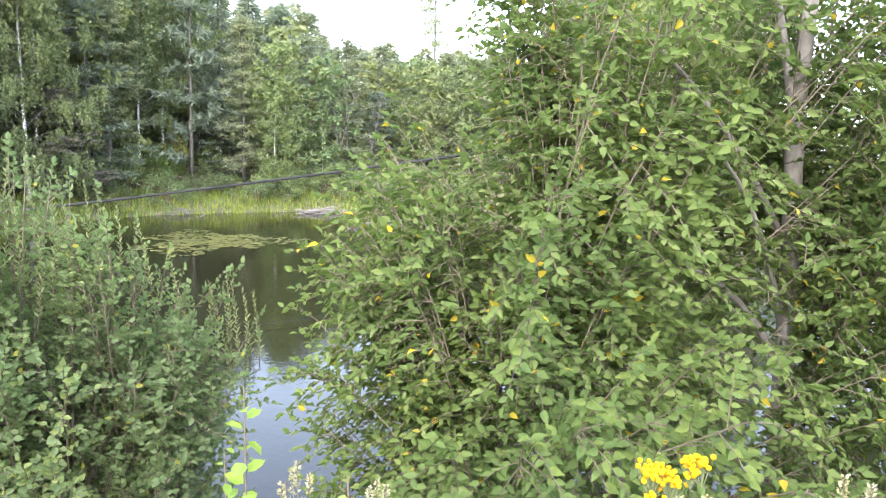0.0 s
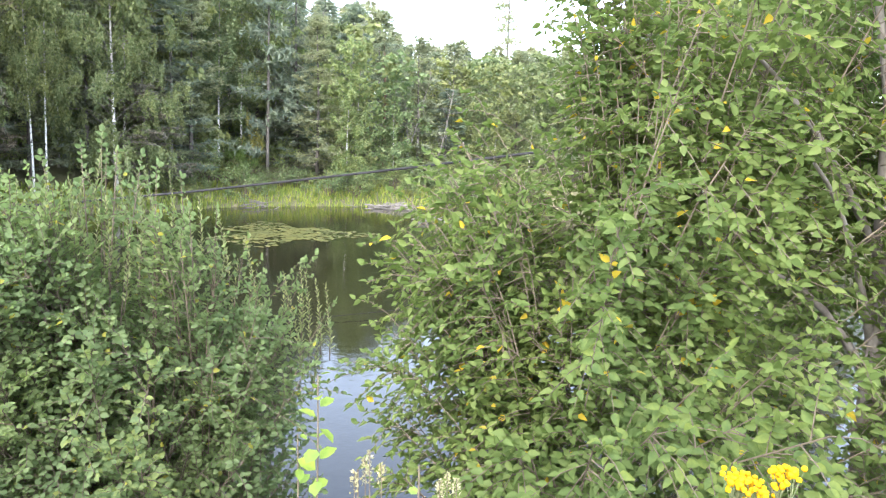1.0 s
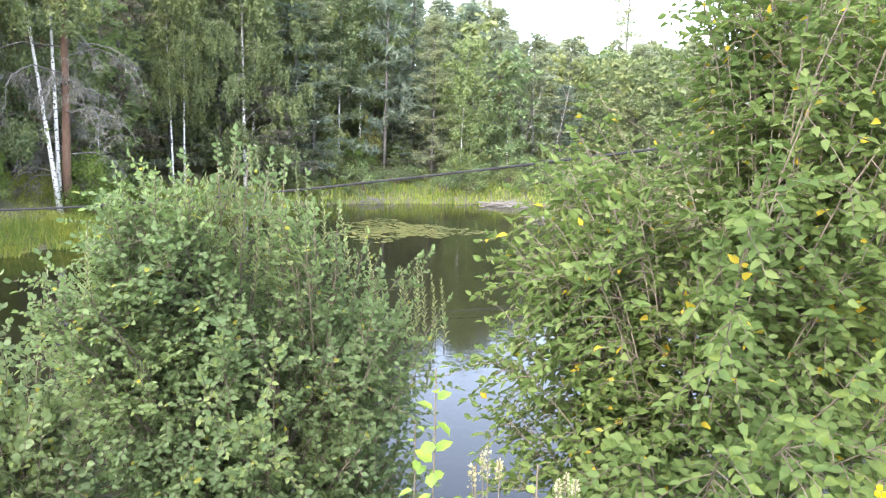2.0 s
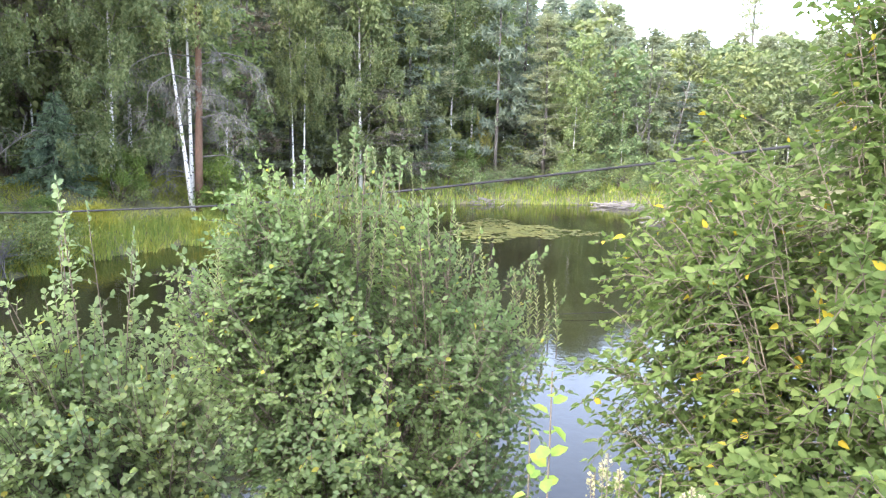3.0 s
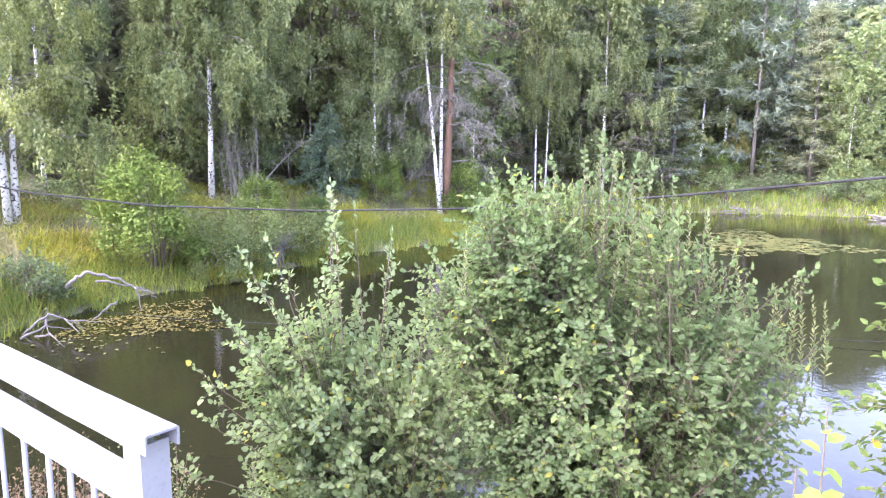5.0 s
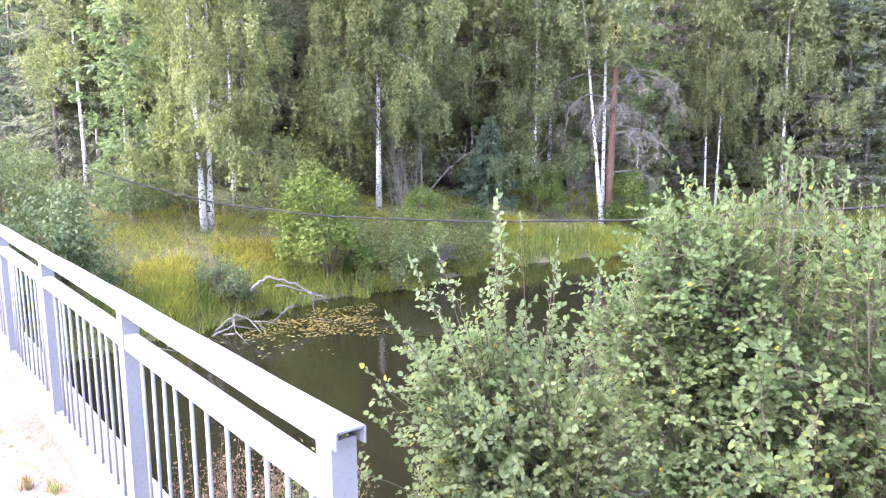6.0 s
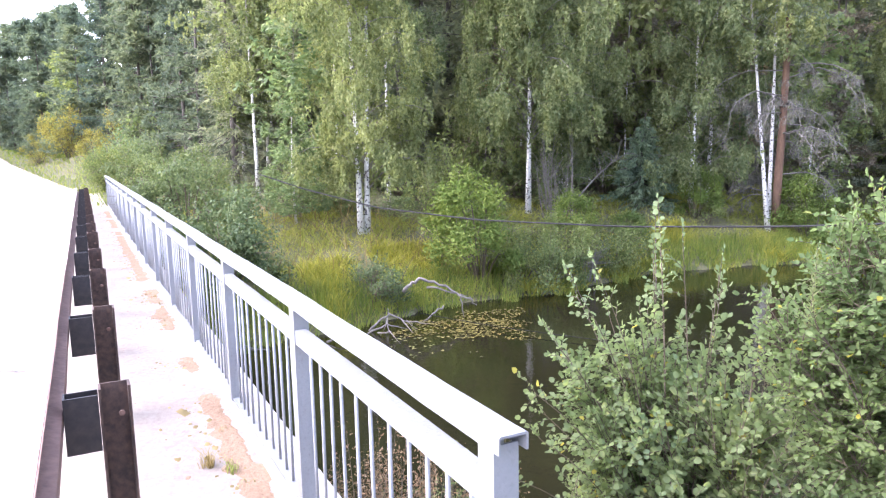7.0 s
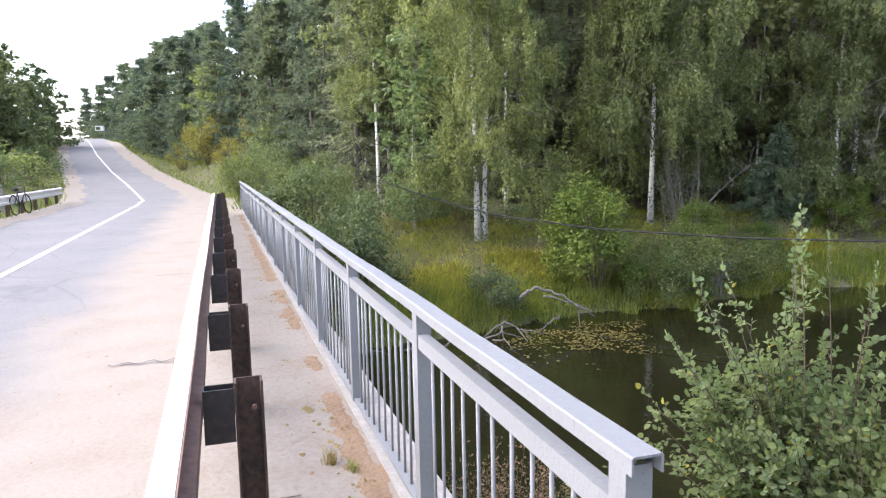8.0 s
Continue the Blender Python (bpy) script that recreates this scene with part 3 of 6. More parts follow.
def guard_rail():
    """Crash barrier: W-section beam, brown behind and white in front, black spacers, rusted channel posts."""
    g = thing("guard_rail", "rusted steel crash barrier with white road face", "guard rail")
    prof = [(-0.972, 0.715), (-1.056, 0.69), (-1.056, 0.64), (-0.94, 0.6), (-0.94, 0.535), (-1.056, 0.49), (-1.056, 0.435), (-0.972, 0.405)]
    for name, shift, mat, label in (("beam", 0.0, M_RUST, "rust-brown beam back"), ("beam_face", -0.008, M_WHITEPAINT, "white painted beam face")):
        s = Soup()
        xs = np.linspace(4.5, -22.3, 54)
        v, f = [], []
        for i, x in enumerate(xs):
            lap = 0.004 if (i // 5) % 2 else 0.0
            skew = 0.0045 * (-1.9 - x)
            v += [(x, y + shift - lap + skew, z) for y, z in prof]
        n = len(prof)
        f = [(i * n + j, (i + 1) * n + j, (i + 1) * n + j + 1, i * n + j + 1) for i in range(len(xs) - 1) for j in range(n - 1)]
        s.add(v, f)
        me = s.mesh(name, mat)
        ob = part(name, me, g, label)
        sol = ob.modifiers.new("thickness", "SOLIDIFY")
        sol.thickness = 0.0012
    ps = Soup()
    ps.prism([(-0.045, -0.06), (0.045, -0.06), (0.045, -0.05), (-0.037, -0.05), (-0.037, 0.05), (0.045, 0.05), (0.045, 0.06), (-0.045, 0.06)], -0.02, 0.70)
    post_mesh = ps.mesh("post", M_DARKRUST)
    bk = Soup()
    bk.prism([(-0.05, -0.19), (0.038, -0.19), (0.038, -0.062), (0.03, -0.062), (0.03, -0.183), (-0.042, -0.183), (-0.042, -0.062), (-0.05, -0.062)], 0.43, 0.665)
    block_mesh = bk.mesh("spacer", M_BLACK)
    bt = Soup()
    bt.tube([(0.046, 0.02, 0.58), (0.06, 0.02, 0.58)], 0.012, 6)
    bolt_mesh = bt.mesh("bolt", M_RUST)
    for k in range(-3, 14):
        x = -1.85 - 1.6 * k
        y = -0.745 + 0.0045 * (-1.9 - x)
        lean = random.uniform(-1.2, 1.2)
        for name, me in (("post", post_mesh), ("spacer", block_mesh)):
            o = part(name, me, g)
            o.matrix_basis = pose(x, y, random.uniform(-0.012, 0.012) if name == "post" else 0, 0, lean, 0)
        o = part("bolt", bolt_mesh, g)
        o.matrix_basis = pose(x, y, 0, 0, lean, 0)
    return g


guard_rail()
# ---- trees and shrubs: kinds ----
def curve(a, b, sag=(0, 0, 0), n=6):
    """A bent line from a to b; sag shifts its middle."""
    s = np.linspace(0, 1, n)[:, None]
    return np.asarray(a) * (1 - s) + np.asarray(b) * s + np.asarray(sag) * (4 * s * (1 - s))


def trunk_line(h, bend=0.25, n=9):
    s = np.linspace(0, 1, n)
    ph = rng.uniform(0, 6.28, 2)
    return np.c_[bend * np.sin(s * 3 + ph[0]) * s, bend * np.sin(s * 2.5 + ph[1]) * s, s * h]


def along(line, s):
    k = np.clip(np.asarray(s) * (len(line) - 1), 0, len(line) - 1.001)
    i = k.astype(int)
    return line[i] + (k - i)[:, None] * (line[i + 1] - line[i])


def finish(name, label, category, group, wood, wood_mat, crown, crown_mat, extra=()):
    t = thing(name, label, category, group)
    part("trunk", wood.mesh("trunk", wood_mat, True), t)
    part("crown", fast_mesh("crown", *crown, crown_mat), t)
    for nm, me in extra:
        part(nm, me, t)["kind"] = "stuff"
    return t


def join(arrays):
    vs, fs, n = [], [], 0
    for v, f in arrays:
        vs.append(v)
        fs.append(np.asarray(f) + n)
        n += len(v)
    return np.concatenate(vs), np.concatenate(fs)


def make_birch(h=15.0, r0=0.14, low=0.22, spread=2.6, limbs=36, strands=11, per=38, leaf=0.085, stems=1, mat=None, label="", drop=1.2, bunch=0.2, fine=7.5):
    """Weeping birch: pale trunk, thin brown limbs, and curtains of leafy strands hanging in bunches from them.
    Above the height called fine the leaves are fewer and larger."""
    wood, boughs, pos, big = Soup(), Soup(), [], []

    def strand(top, length):
        high = top[2] > fine
        m = max(3, int(per * rng.uniform(0.7, 1.2) * (0.3 if high else 1.0)))
        u = rng.uniform(0, 1, m) ** 0.85
        sway = rng.normal(0, 0.1, 2)
        pos.append(top + np.c_[sway[0] * u * u, sway[1] * u * u, -u * length] + rng.normal(0, 0.05, (m, 3)) * (1.3 - 0.8 * u)[:, None])
        big.append(np.full(m, 1.8 if high else 1.0))

    for k in range(stems):
        line = trunk_line(h * (1 - 0.12 * k), 0.3)
        line[:, 0] += 0.22 * k
        radii = r0 * (1 - 0.93 * np.linspace(0, 1, len(line)) ** 0.5)
        wood.tube(line, radii, 9)
        n = limbs // stems
        for j in range(n):
            s = low + (0.99 - low) * ((j + rng.uniform(0, 1)) / n) ** 1.5
            a = j * 2.4 + rng.uniform(-0.7, 0.7)
            base = along(line, [max(0.05, s - 0.05)])[0]
            rise = (s - low) / (1 - low)
            reach = spread * (math.sin(math.pi * min(1, rise * 0.75 + 0.25)) ** 0.6) * rng.uniform(0.35, 1.05) + 0.15
            tip = base + np.array([math.cos(a) * reach, math.sin(a) * reach, 0.25 + reach * rng.uniform(0.0, 0.5)])
            limb = curve(base, tip, (0, 0, 0.22 * reach), 6)
            boughs.tube(limb, np.linspace(r0 * 0.2 * (1.1 - s * 0.7), 0.006, 6), 4, False)
            spots = [along(limb, [q])[0] + rng.normal(0, 0.16, 3) for q in (1.0, 0.82, rng.uniform(0.3, 0.65))]
            for q in range(strands):
                c = spots[(0, 0, 1, 1, 2)[q % 5]]
                off = rng.normal(0, bunch, 3) * (1, 1, 0.7)
                strand(c + off, drop * rng.uniform(0.4, 1.15) * (1 - 0.5 * min(1, np.hypot(off[0], off[1]) / (2 * bunch))))
        for top in along(line, rng.uniform(low + 0.15, 1.0, int(n * strands * 0.28))):
            strand(top + rng.normal(0, 0.42, 3) * (1, 1, 0.5), drop * rng.uniform(0.3, 0.9))
    pos, big = np.concatenate(pos), np.concatenate(big)
    keep = pos[:, 2] > 0.9
    pos, big = pos[keep], big[keep]
    n = len(pos)
    crown = card_arrays(pos, np.c_[rng.normal(0, 0.5, (n, 2)), rng.normal(-0.8, 0.35, n)], rnd_dirs(n), rng.uniform(0.8, 1.3, n) * leaf * big, rng.uniform(0.75, 1.1, n) * leaf * 0.66 * big)
    return finish("birch_tree", label or "tall silver birch with white bark and drooping leafy branches", "tree", "birches on the bank", wood, M_BIRCH, crown, mat or M_BIRCH_LEAF,
                  [("bough", boughs.mesh("bough", M_SMOOTH_BARK))])


def make_pine(h=16.0, r0=0.15, low=0.25, spread=2.3, whorls=22, tufts=420, per=20, needle=0.24, mat=None, bark=None, dead=18, label=""):
    """Scots pine or tall conifer: straight trunk, layered boughs of needle tufts, bare dead boughs below."""
    wood = Soup()
    line = trunk_line(h, 0.18)
    wood.tube(line, r0 * (1 - 0.85 * np.linspace(0, 1, len(line)) ** 0.9), 9)
    pos, out = [], []
    boughs = []
    for k in range(whorls):
        s = low + (0.985 - low) * (k + rng.uniform(0, 0.6)) / whorls
        for a in rng.uniform(0, 6.283, 4):
            s = min(0.985, s + rng.uniform(-0.02, 0.03))
            reach = spread * (1 - max(0.0, (s - low) / (1 - low)) ** 1.5 * 0.85) * rng.uniform(0.35, 1.15)
            base = along(line, [s])[0]
            tip = base + np.array([math.cos(a) * reach, math.sin(a) * reach, reach * rng.uniform(-0.22, 0.2)])
            b = curve(base, tip, (0, 0, -0.06 * reach + rng.normal(0, 0.12)), 5)
            boughs.append(b)
            wood.tube(b[::2], np.linspace(r0 * 0.2, 0.01, 3), 3, False)
    for k in range(tufts * 2):
        b = boughs[k % len(boughs)]
        c = along(b, [rng.uniform(0.1, 1.0) ** 0.6])[0] + rng.normal(0, 0.26, 3) * (1, 1, 0.4)
        pos.append(np.repeat(c[None], per // 2, 0))
        d = rnd_dirs(per // 2) + unit(b[-1] - b[0]) * 0.5 + (0, 0, 0.15)
        out.append(d)
    pos, out_ = np.concatenate(pos), np.concatenate(out)
    n = len(pos)
    crown = sliver_arrays(pos + out_ * 0.02, out_, rnd_dirs(n), rng.uniform(0.6, 1.1, n) * needle, np.full(n, needle * 0.3))
    bare = Soup()
    for k in range(dead):
        s = rng.uniform(0.08, low + 0.1)
        a = rng.uniform(0, 6.283)
        base = along(line, [s])[0]
        reach = rng.uniform(0.5, 1.6)
        tip = base + np.array([math.cos(a) * reach, math.sin(a) * reach, rng.uniform(-0.5, 0.1)])
        bare.tube(curve(base, tip, (0, 0, 0.1), 4), np.linspace(0.02, 0.006, 4), 4, False)
    extra = [("dead_branch", bare.mesh("dead_branch", M_DEADWOOD))] if dead else []
    return finish("pine_tree", label or "tall conifer with dark grey-green needle boughs", "tree", "conifers of the forest", wood, bark or M_BARK, crown, mat or M_PINE, extra)


def make_spruce(h=14.0, r0=0.15, low=0.06, spread=2.2, whorls=34, per=70, needle=0.2, mat=None, label="", group="spruces of the forest"):
    """Spruce: a cone of drooping boughs with hanging twigs."""
    wood, pos, ax = Soup(), [], []
    line = trunk_line(h, 0.1)
    wood.tube(line, r0 * (1 - 0.9 * np.linspace(0, 1, len(line))), 8)
    for k in range(whorls):
        s = low + (0.99 - low) * (k + rng.uniform(0, 0.8)) / whorls
        for a in np.arange(5) * 1.257 + rng.uniform(0, 6.283):
            sb = min(0.985, max(low, s + rng.uniform(-0.7, 0.7) / whorls))
            reach = max(0.1, spread * (1 - sb) ** 0.85 * rng.uniform(0.5, 1.15))
            base = along(line, [sb])[0]
            tip = base + np.array([math.cos(a) * reach, math.sin(a) * reach, -rng.uniform(0.1, 0.45) * reach])
            b = curve(base, tip, (0, 0, -0.1 * reach), 5)
            if k % 2 == 0:
                wood.tube(b, np.linspace(0.03, 0.006, 5), 3, False)
            m = max(6, int(per * reach / spread))
            u = rng.uniform(0.1, 1, m)
            side = np.array([-math.sin(a), math.cos(a), 0])
            p = along(b, u) + side * (rng.normal(0, 0.2, m) * (1.1 - u) * reach * 0.6)[:, None] + np.c_[np.zeros((m, 2)), -np.abs(rng.normal(0, 0.08, m))]
            pos.append(p)
            ax.append(unit(b[-1] - b[0]) * 0.7 + rng.normal(0, 0.5, (m, 3)) - (0, 0, 0.3))
    pos, ax = np.concatenate(pos), np.concatenate(ax)
    n = len(pos)
    crown = sliver_arrays(pos, ax, rnd_dirs(n), rng.uniform(0.7, 1.2, n) * needle, rng.uniform(0.2, 0.4, n) * needle)
    return finish("spruce_tree", label or "dark green spruce with drooping boughs", "tree", group, wood, M_BARK, crown, mat or M_SPRUCE)


def make_shrub(w=2.0, h=2.0, leaves=3600, leaf=0.07, mat=None, label="", name="shrub", lumps=15, group="shrubs on the bank", slim=False):
    """A bush: several stems, leaves in uneven lumps with gaps between."""
    wood = Soup()
    cs = []
    for k in range(lumps):
        a, r = rng.uniform(0, 6.283), w * 0.5 * math.sqrt(rng.uniform(0, 0.75))
        z = h * rng.uniform(0.08, 0.92) * (1 - 0.45 * (2 * r / w) ** 2)
        c = np.array([math.cos(a) * r, math.sin(a) * r, z])
        cs.append((c, w * rng.uniform(0.1, 0.2)))
        wood.tube(curve((c[0] * 0.15, c[1] * 0.15, -0.05), c, (0, 0, 0.15 * h), 5), np.linspace(0.025, 0.006, 5) * max(1, w / 3), 4, False)
        for j in range(2):
            t = c + rng.normal(0, 1, 3) * (0.2 * w, 0.2 * w, 0.2 * h) + (0, 0, 0.1 * h)
            wood.tube(curve(c * (1, 1, 0.7), t, (0, 0, 0.05 * h), 4), np.linspace(0.009, 0.003, 4) * max(1, w / 3), 3, False)
    idx = rng.integers(0, lumps, leaves)
    d = rnd_dirs(leaves)
    rad = np.array([c[1] for c in cs])[idx] * rng.uniform(0, 1, leaves) ** 0.45 * rng.uniform(0.8, 1.25, leaves)
    p = np.array([c[0] for c in cs])[idx] + d * rad[:, None] * (1, 1, 1.1)
    p[:, 2] = np.abs(p[:, 2])
    crown = card_arrays(p, rnd_dirs(leaves) + (0, 0, -0.2), d + (0, 0, 0.5) + rnd_dirs(leaves) * 0.7, rng.uniform(0.7, 1.3, leaves) * leaf, rng.uniform(0.7, 1.0, leaves) * leaf * (0.3 if slim else 0.62))
    t = thing(name, label or "leafy green deciduous shrub on the bank", "shrub", group)
    part("stem", wood.mesh("stem", M_TWIG, True), t)
    part("crown", fast_mesh("crown", *crown, mat or M_SHRUB), t)
    return t


def put(kind, x, y, s=1.0, rz=None, sz=None, tilt=0.0):
    """A copy of a tree or shrub on the ground."""
    rz = random.uniform(0, 360) if rz is None else rz
    yaw, far = math.degrees(math.atan2(1.4 - x, y + 0.75)), math.hypot(x - 1.4, y + 0.75)
    if -14 < yaw < 13 and far > 35 and "tree" in kind.name:   # the wood is low at the head of the pond
        up = 7.6 if yaw < -1 else 8.2 if yaw < 5 else 10.6
        tall = max(v[2] for c in kind.children for v in c.bound_box)
        room = (1.6 + far * math.tan(radians(up)) * random.uniform(0.82, 1.04) - on_land(x, y)[2]) / tall
        s, sz = (max(0.6, min(s * 1.1, room * 1.6)), min(sz or s, room))
    m = pose(*on_land(x, y, 0.06), tilt, 0, rz) @ Matrix.Diagonal((s, s, sz or s, 1))
    return copy_thing(kind, m)


def set_down(ob, x, y, s=1.0, rz=0.0, sz=None, tilt=0.0):
    ob.matrix_basis = pose(*on_land(x, y, 0.06), tilt, 0, rz) @ Matrix.Diagonal((s, s, sz or s, 1))
    return ob


# ---- trees along the banks, singly placed ----
birch_a = set_down(make_birch(15, 0.115, 0.15, 2.5, 80, 18, 38, 0.1, stems=2, label="twin-stemmed silver birch with white bark and drooping foliage"), -18.3, 6.5, rz=100)
birch_b = set_down(make_birch(15, 0.085, 0.33, 1.9, 40, 15, 32, 0.1, label="slender silver birch with white bark on the bank"), -21.8, 8.9)
birch_c = set_down(make_birch(16, 0.12, 0.2, 3.6, 96, 21, 40, 0.115, drop=1.7, fine=8.0), -19.4, 13.2)
birch_d = set_down(make_birch(16, 0.12, 0.12, 3.1, 54, 16, 32, 0.125, drop=1.5, fine=8.0), -19.5, 22.1)
birch_thin = set_down(make_birch(13, 0.055, 0.06, 1.5, 44, 10, 24, 0.13, mat=M_DECID_LEAF, label="slim young birch with fresh green leaves", drop=0.9), -4.8, 42.8, sz=0.72)
for x, y, kind, s, sz in ((-19.9, 5.0, birch_thin, 0.9, 0.7), (-24.3, 7.9, birch_b, 0.95, 1.0), (-17.4, 31.2, birch_b, 0.85, 1.0), (-17.2, 31.9, birch_b, 0.85, 1.05),
                          (-14.2, 42.5, birch_b, 0.9, 0.85), (-12.5, 42.1, birch_b, 1.2, 0.88), (-15.6, 39.8, birch_d, 0.9, 0.9), (-34.9, 6.6, birch_b, 1.3, 0.9), (-60.7, -1.1, birch_thin, 1.4, 0.9),
                          (-37.5, 8.8, birch_b, 1.3, 0.9), (-7.2, 50.5, birch_thin, 1.3, 0.9), (-1.6, 57.1, birch_thin, 1.5, 0.75), (-27.5, 5.6, birch_b, 1.2, 0.9), (-31.5, 7.0, birch_c, 0.9, 0.95),
                          (-18.7, 27.5, birch_thin, 1.3, 1.0)):
    put(kind, x, y, s, None, sz)
birch_e = set_down(make_birch(15, 0.1, 0.46, 1.8, 26, 13, 28, 0.12, label="leaning white birch beside the lichen-hung pine"), -16.0, 21.4, 1.1, -53, 1.0, 7.0)
put(birch_e, -16.3, 21.8, 1.0, -40, 1.1, 1.5)
put(birch_d, -18.4, 20.0, 1.0, 30, 0.95)

far_birch = set_down(make_birch(16, 0.06, 0.06, 2.9, 34, 11, 9, 0.29, fine=11, label="birch deep in the forest"), -30.0, 27.0)
far_green = set_down(make_birch(15, 0.05, 0.04, 2.5, 34, 11, 9, 0.27, fine=11, mat=M_DECID_LEAF, drop=1.2, label="leafy green birch in the forest"), -22.0, 42.0)
far_pine = set_down(make_pine(16, 0.12, 0.06, 2.9, 14, 280, 14, 0.48, dead=0), -28.0, 33.0)
road_pine = set_down(make_pine(15, 0.12, 0.03, 3.0, 26, 400, 14, 0.56, mat=M_ROAD_NEEDLE, dead=0, label="bushy pine at the edge of the road wood"), -44.0, 6.4)
road_aspen = set_down(make_birch(15, 0.07, 0.03, 3.4, 40, 12, 10, 0.36, fine=30, mat=M_ROAD_LEAF, drop=1.0, label="broad leafy tree beside the road"), -63.0, -16.2, 1.0, 0, 0.66)
far_spruce = set_down(make_spruce(16, per=44, needle=0.36, whorls=28, spread=2.9), -20.0, 46.0)
pine_a = set_down(make_pine(17, 0.15, 0.42, 2.2, 16, 260, 20, 0.28, bark=M_PINE_BARK, dead=10, label="tall pine with orange-brown bark and high crown"), -3.2, 49.0, sz=0.5)
pine_b = set_down(make_pine(15, 0.13, 0.07, 2.6, 19, 620, 20, 0.26), -6.8, 43.5, sz=0.66)
pine_c = set_down(make_pine(14, 0.13, 0.05, 2.6, 28, 560, 20, 0.3, mat=M_ROAD_NEEDLE, dead=6), -45.5, 2.9)
pine_brown = set_down(make_pine(14, 0.14, 0.12, 2.8, 12, 520, 20, 0.26, mat=M_BROWN_NEEDLE, label="half-dead pine with withered brown needles"), -26.1, 25.6)
spruce_a = set_down(make_spruce(17, per=80, needle=0.26), -26.8, 21.6)
spruce_b = set_down(make_spruce(14, spread=2.6, per=80, needle=0.26), -8.8, 46.1)
for x, y, kind, s, sz in ((-40.3, 4.6, pine_c, 0.95, 0.9), (-29.8, 5.2, spruce_b, 1.1, 0.9), (-33.5, 4.4, pine_c, 0.9, 0.85), (-53.6, 1.3, pine_c, 1.0, 0.92), 
                          (-162, -20.5, road_aspen, 1.2, 0.5), (1.2, 49.2, pine_b, 0.9, 0.7),
                          (-11.7, 47.5, pine_b, 1.1, 1.1), (-16.9, 37.0, pine_b, 1.1, 1.05), (-18.8, 33.3, pine_b, 1.0, 1.05), (-29.2, 13.9, spruce_a, 1.1, 1.1), (-30.8, 19.4, pine_b, 1.1, 1.1),
                          (-24.7, 29.4, spruce_a, 1.0, 1.1), (-40.7, 12.1, spruce_a, 1.1, 1.0), (-10.7, 51.8, spruce_a, 1.0, 1.05), (-49.0, 5.5, pine_c, 1.1, 1.05), 
                          (-22.6, 27.0, pine_brown, 0.9, 0.95), (-16.8, 34.9, pine_b, 1.1, 1.0), (-13.9, 35.2, pine_brown, 0.9, 0.42), (-15.4, 35.9, birch_d, 1.0, 1.0), (-14.9, 33.9, birch_d, 1.1, 1.1), (-14.4, 39.6, far_birch, 1.1, 1.1), (-22.8, 20.6, far_birch, 1.0, 1.0), (-18.6, 35.5, far_birch, 1.1, 1.05), (-12.0, 45.0, birch_b, 1.3, 1.0), (-10.2, 46.5, far_green, 1.2, 1.0), (-20.5, 31.5, pine_b, 1.2, 1.15), (-19.4, 30.0, pine_brown, 0.9, 0.8), (-13.6, 37.4, pine_b, 1.1, 1.0), (-13.0, 38.9, pine_b, 1.1, 1.0), (-8.4, 45.3, pine_b, 1.1, 0.8), (-21.9, 23.6, birch_d, 0.9, 1.0), (-23.9, 22.0, pine_brown, 1.1, 1.0), (-24.6, 18.8, birch_d, 0.9, 1.0), (-25.8, 17.2, far_birch, 1.0, 0.95), (-23.4, 17.6, birch_d, 0.8, 0.9),
                          (-33.0, 11.0, spruce_b, 1.1, 1.15), (-36.0, 16.0, spruce_b, 1.2, 1.2), (-25.3, 15.2, pine_brown, 0.7, 0.62), (-23.5, 27.5, pine_brown, 0.8, 0.9)):
    put(kind, x, y, s, None, sz)

# ---- forest behind, filled in with even spacing ----
taken = [(o.matrix_basis.translation.x, o.matrix_basis.translation.y) for o in scene.objects if o.parent is None and "_tree" in o.name]
tries = rng.uniform((-75, 3), (48, 95), (9000, 2))
dist_shore, _ = segments(tries, SHORE)
dist_road, _ = segments(tries, ROAD)
kept = 0
for (x, y), ds, dr, pond in zip(tries, dist_shore, dist_road, in_pond(tries)):
    if pond or ds < (3.5 if y > 33 else 6.0) or ds > 20 or dr < 9.5 or kept >= 115:
        continue
    yaw = math.degrees(math.atan2(-(x - 1.4), y + 0.75))
    far = math.hypot(x - 1.4, y + 0.75)
    if yaw < -25 or far < 22:
        continue
    if any((x - a) ** 2 + (y - b) ** 2 < (2.35 if ds < 18 else 3.2) ** 2 for a, b in taken):
        continue
    taken.append((x, y))
    kept += 1
    if x < -17 and y < 36:
        if ds < 9:
            continue
        kind = random.choice((far_spruce, far_birch, far_spruce, far_pine, pine_brown, far_pine, far_green))
    else:
        kind = random.choice((far_pine, far_pine, far_green, far_birch, far_pine, far_pine, far_birch))
    tall = random.uniform(0.85, 1.2)
    put(kind, x, y, tall * random.uniform(0.95, 1.2), None, tall)

for x, y, sz in ((-87, -18.8, 0.88), (-84, -19.8, 0.8), (-92, -21.5, 0.9), (-79, -19.0, 0.75), (-90, -18.6, 0.7), (-62, -17.5, 0.62), (-66, -18.2, 0.75), (-70, -18.6, 0.8), (-74, -19.5, 0.72), (-64, -20.5, 0.75), (-72, -22, 0.85), (-80, -21.0, 0.6), (-60, -19.5, 0.65), (-56, -18.5, 0.6)):
    put(road_aspen, x, y, 1.0, None, sz * 1.12)

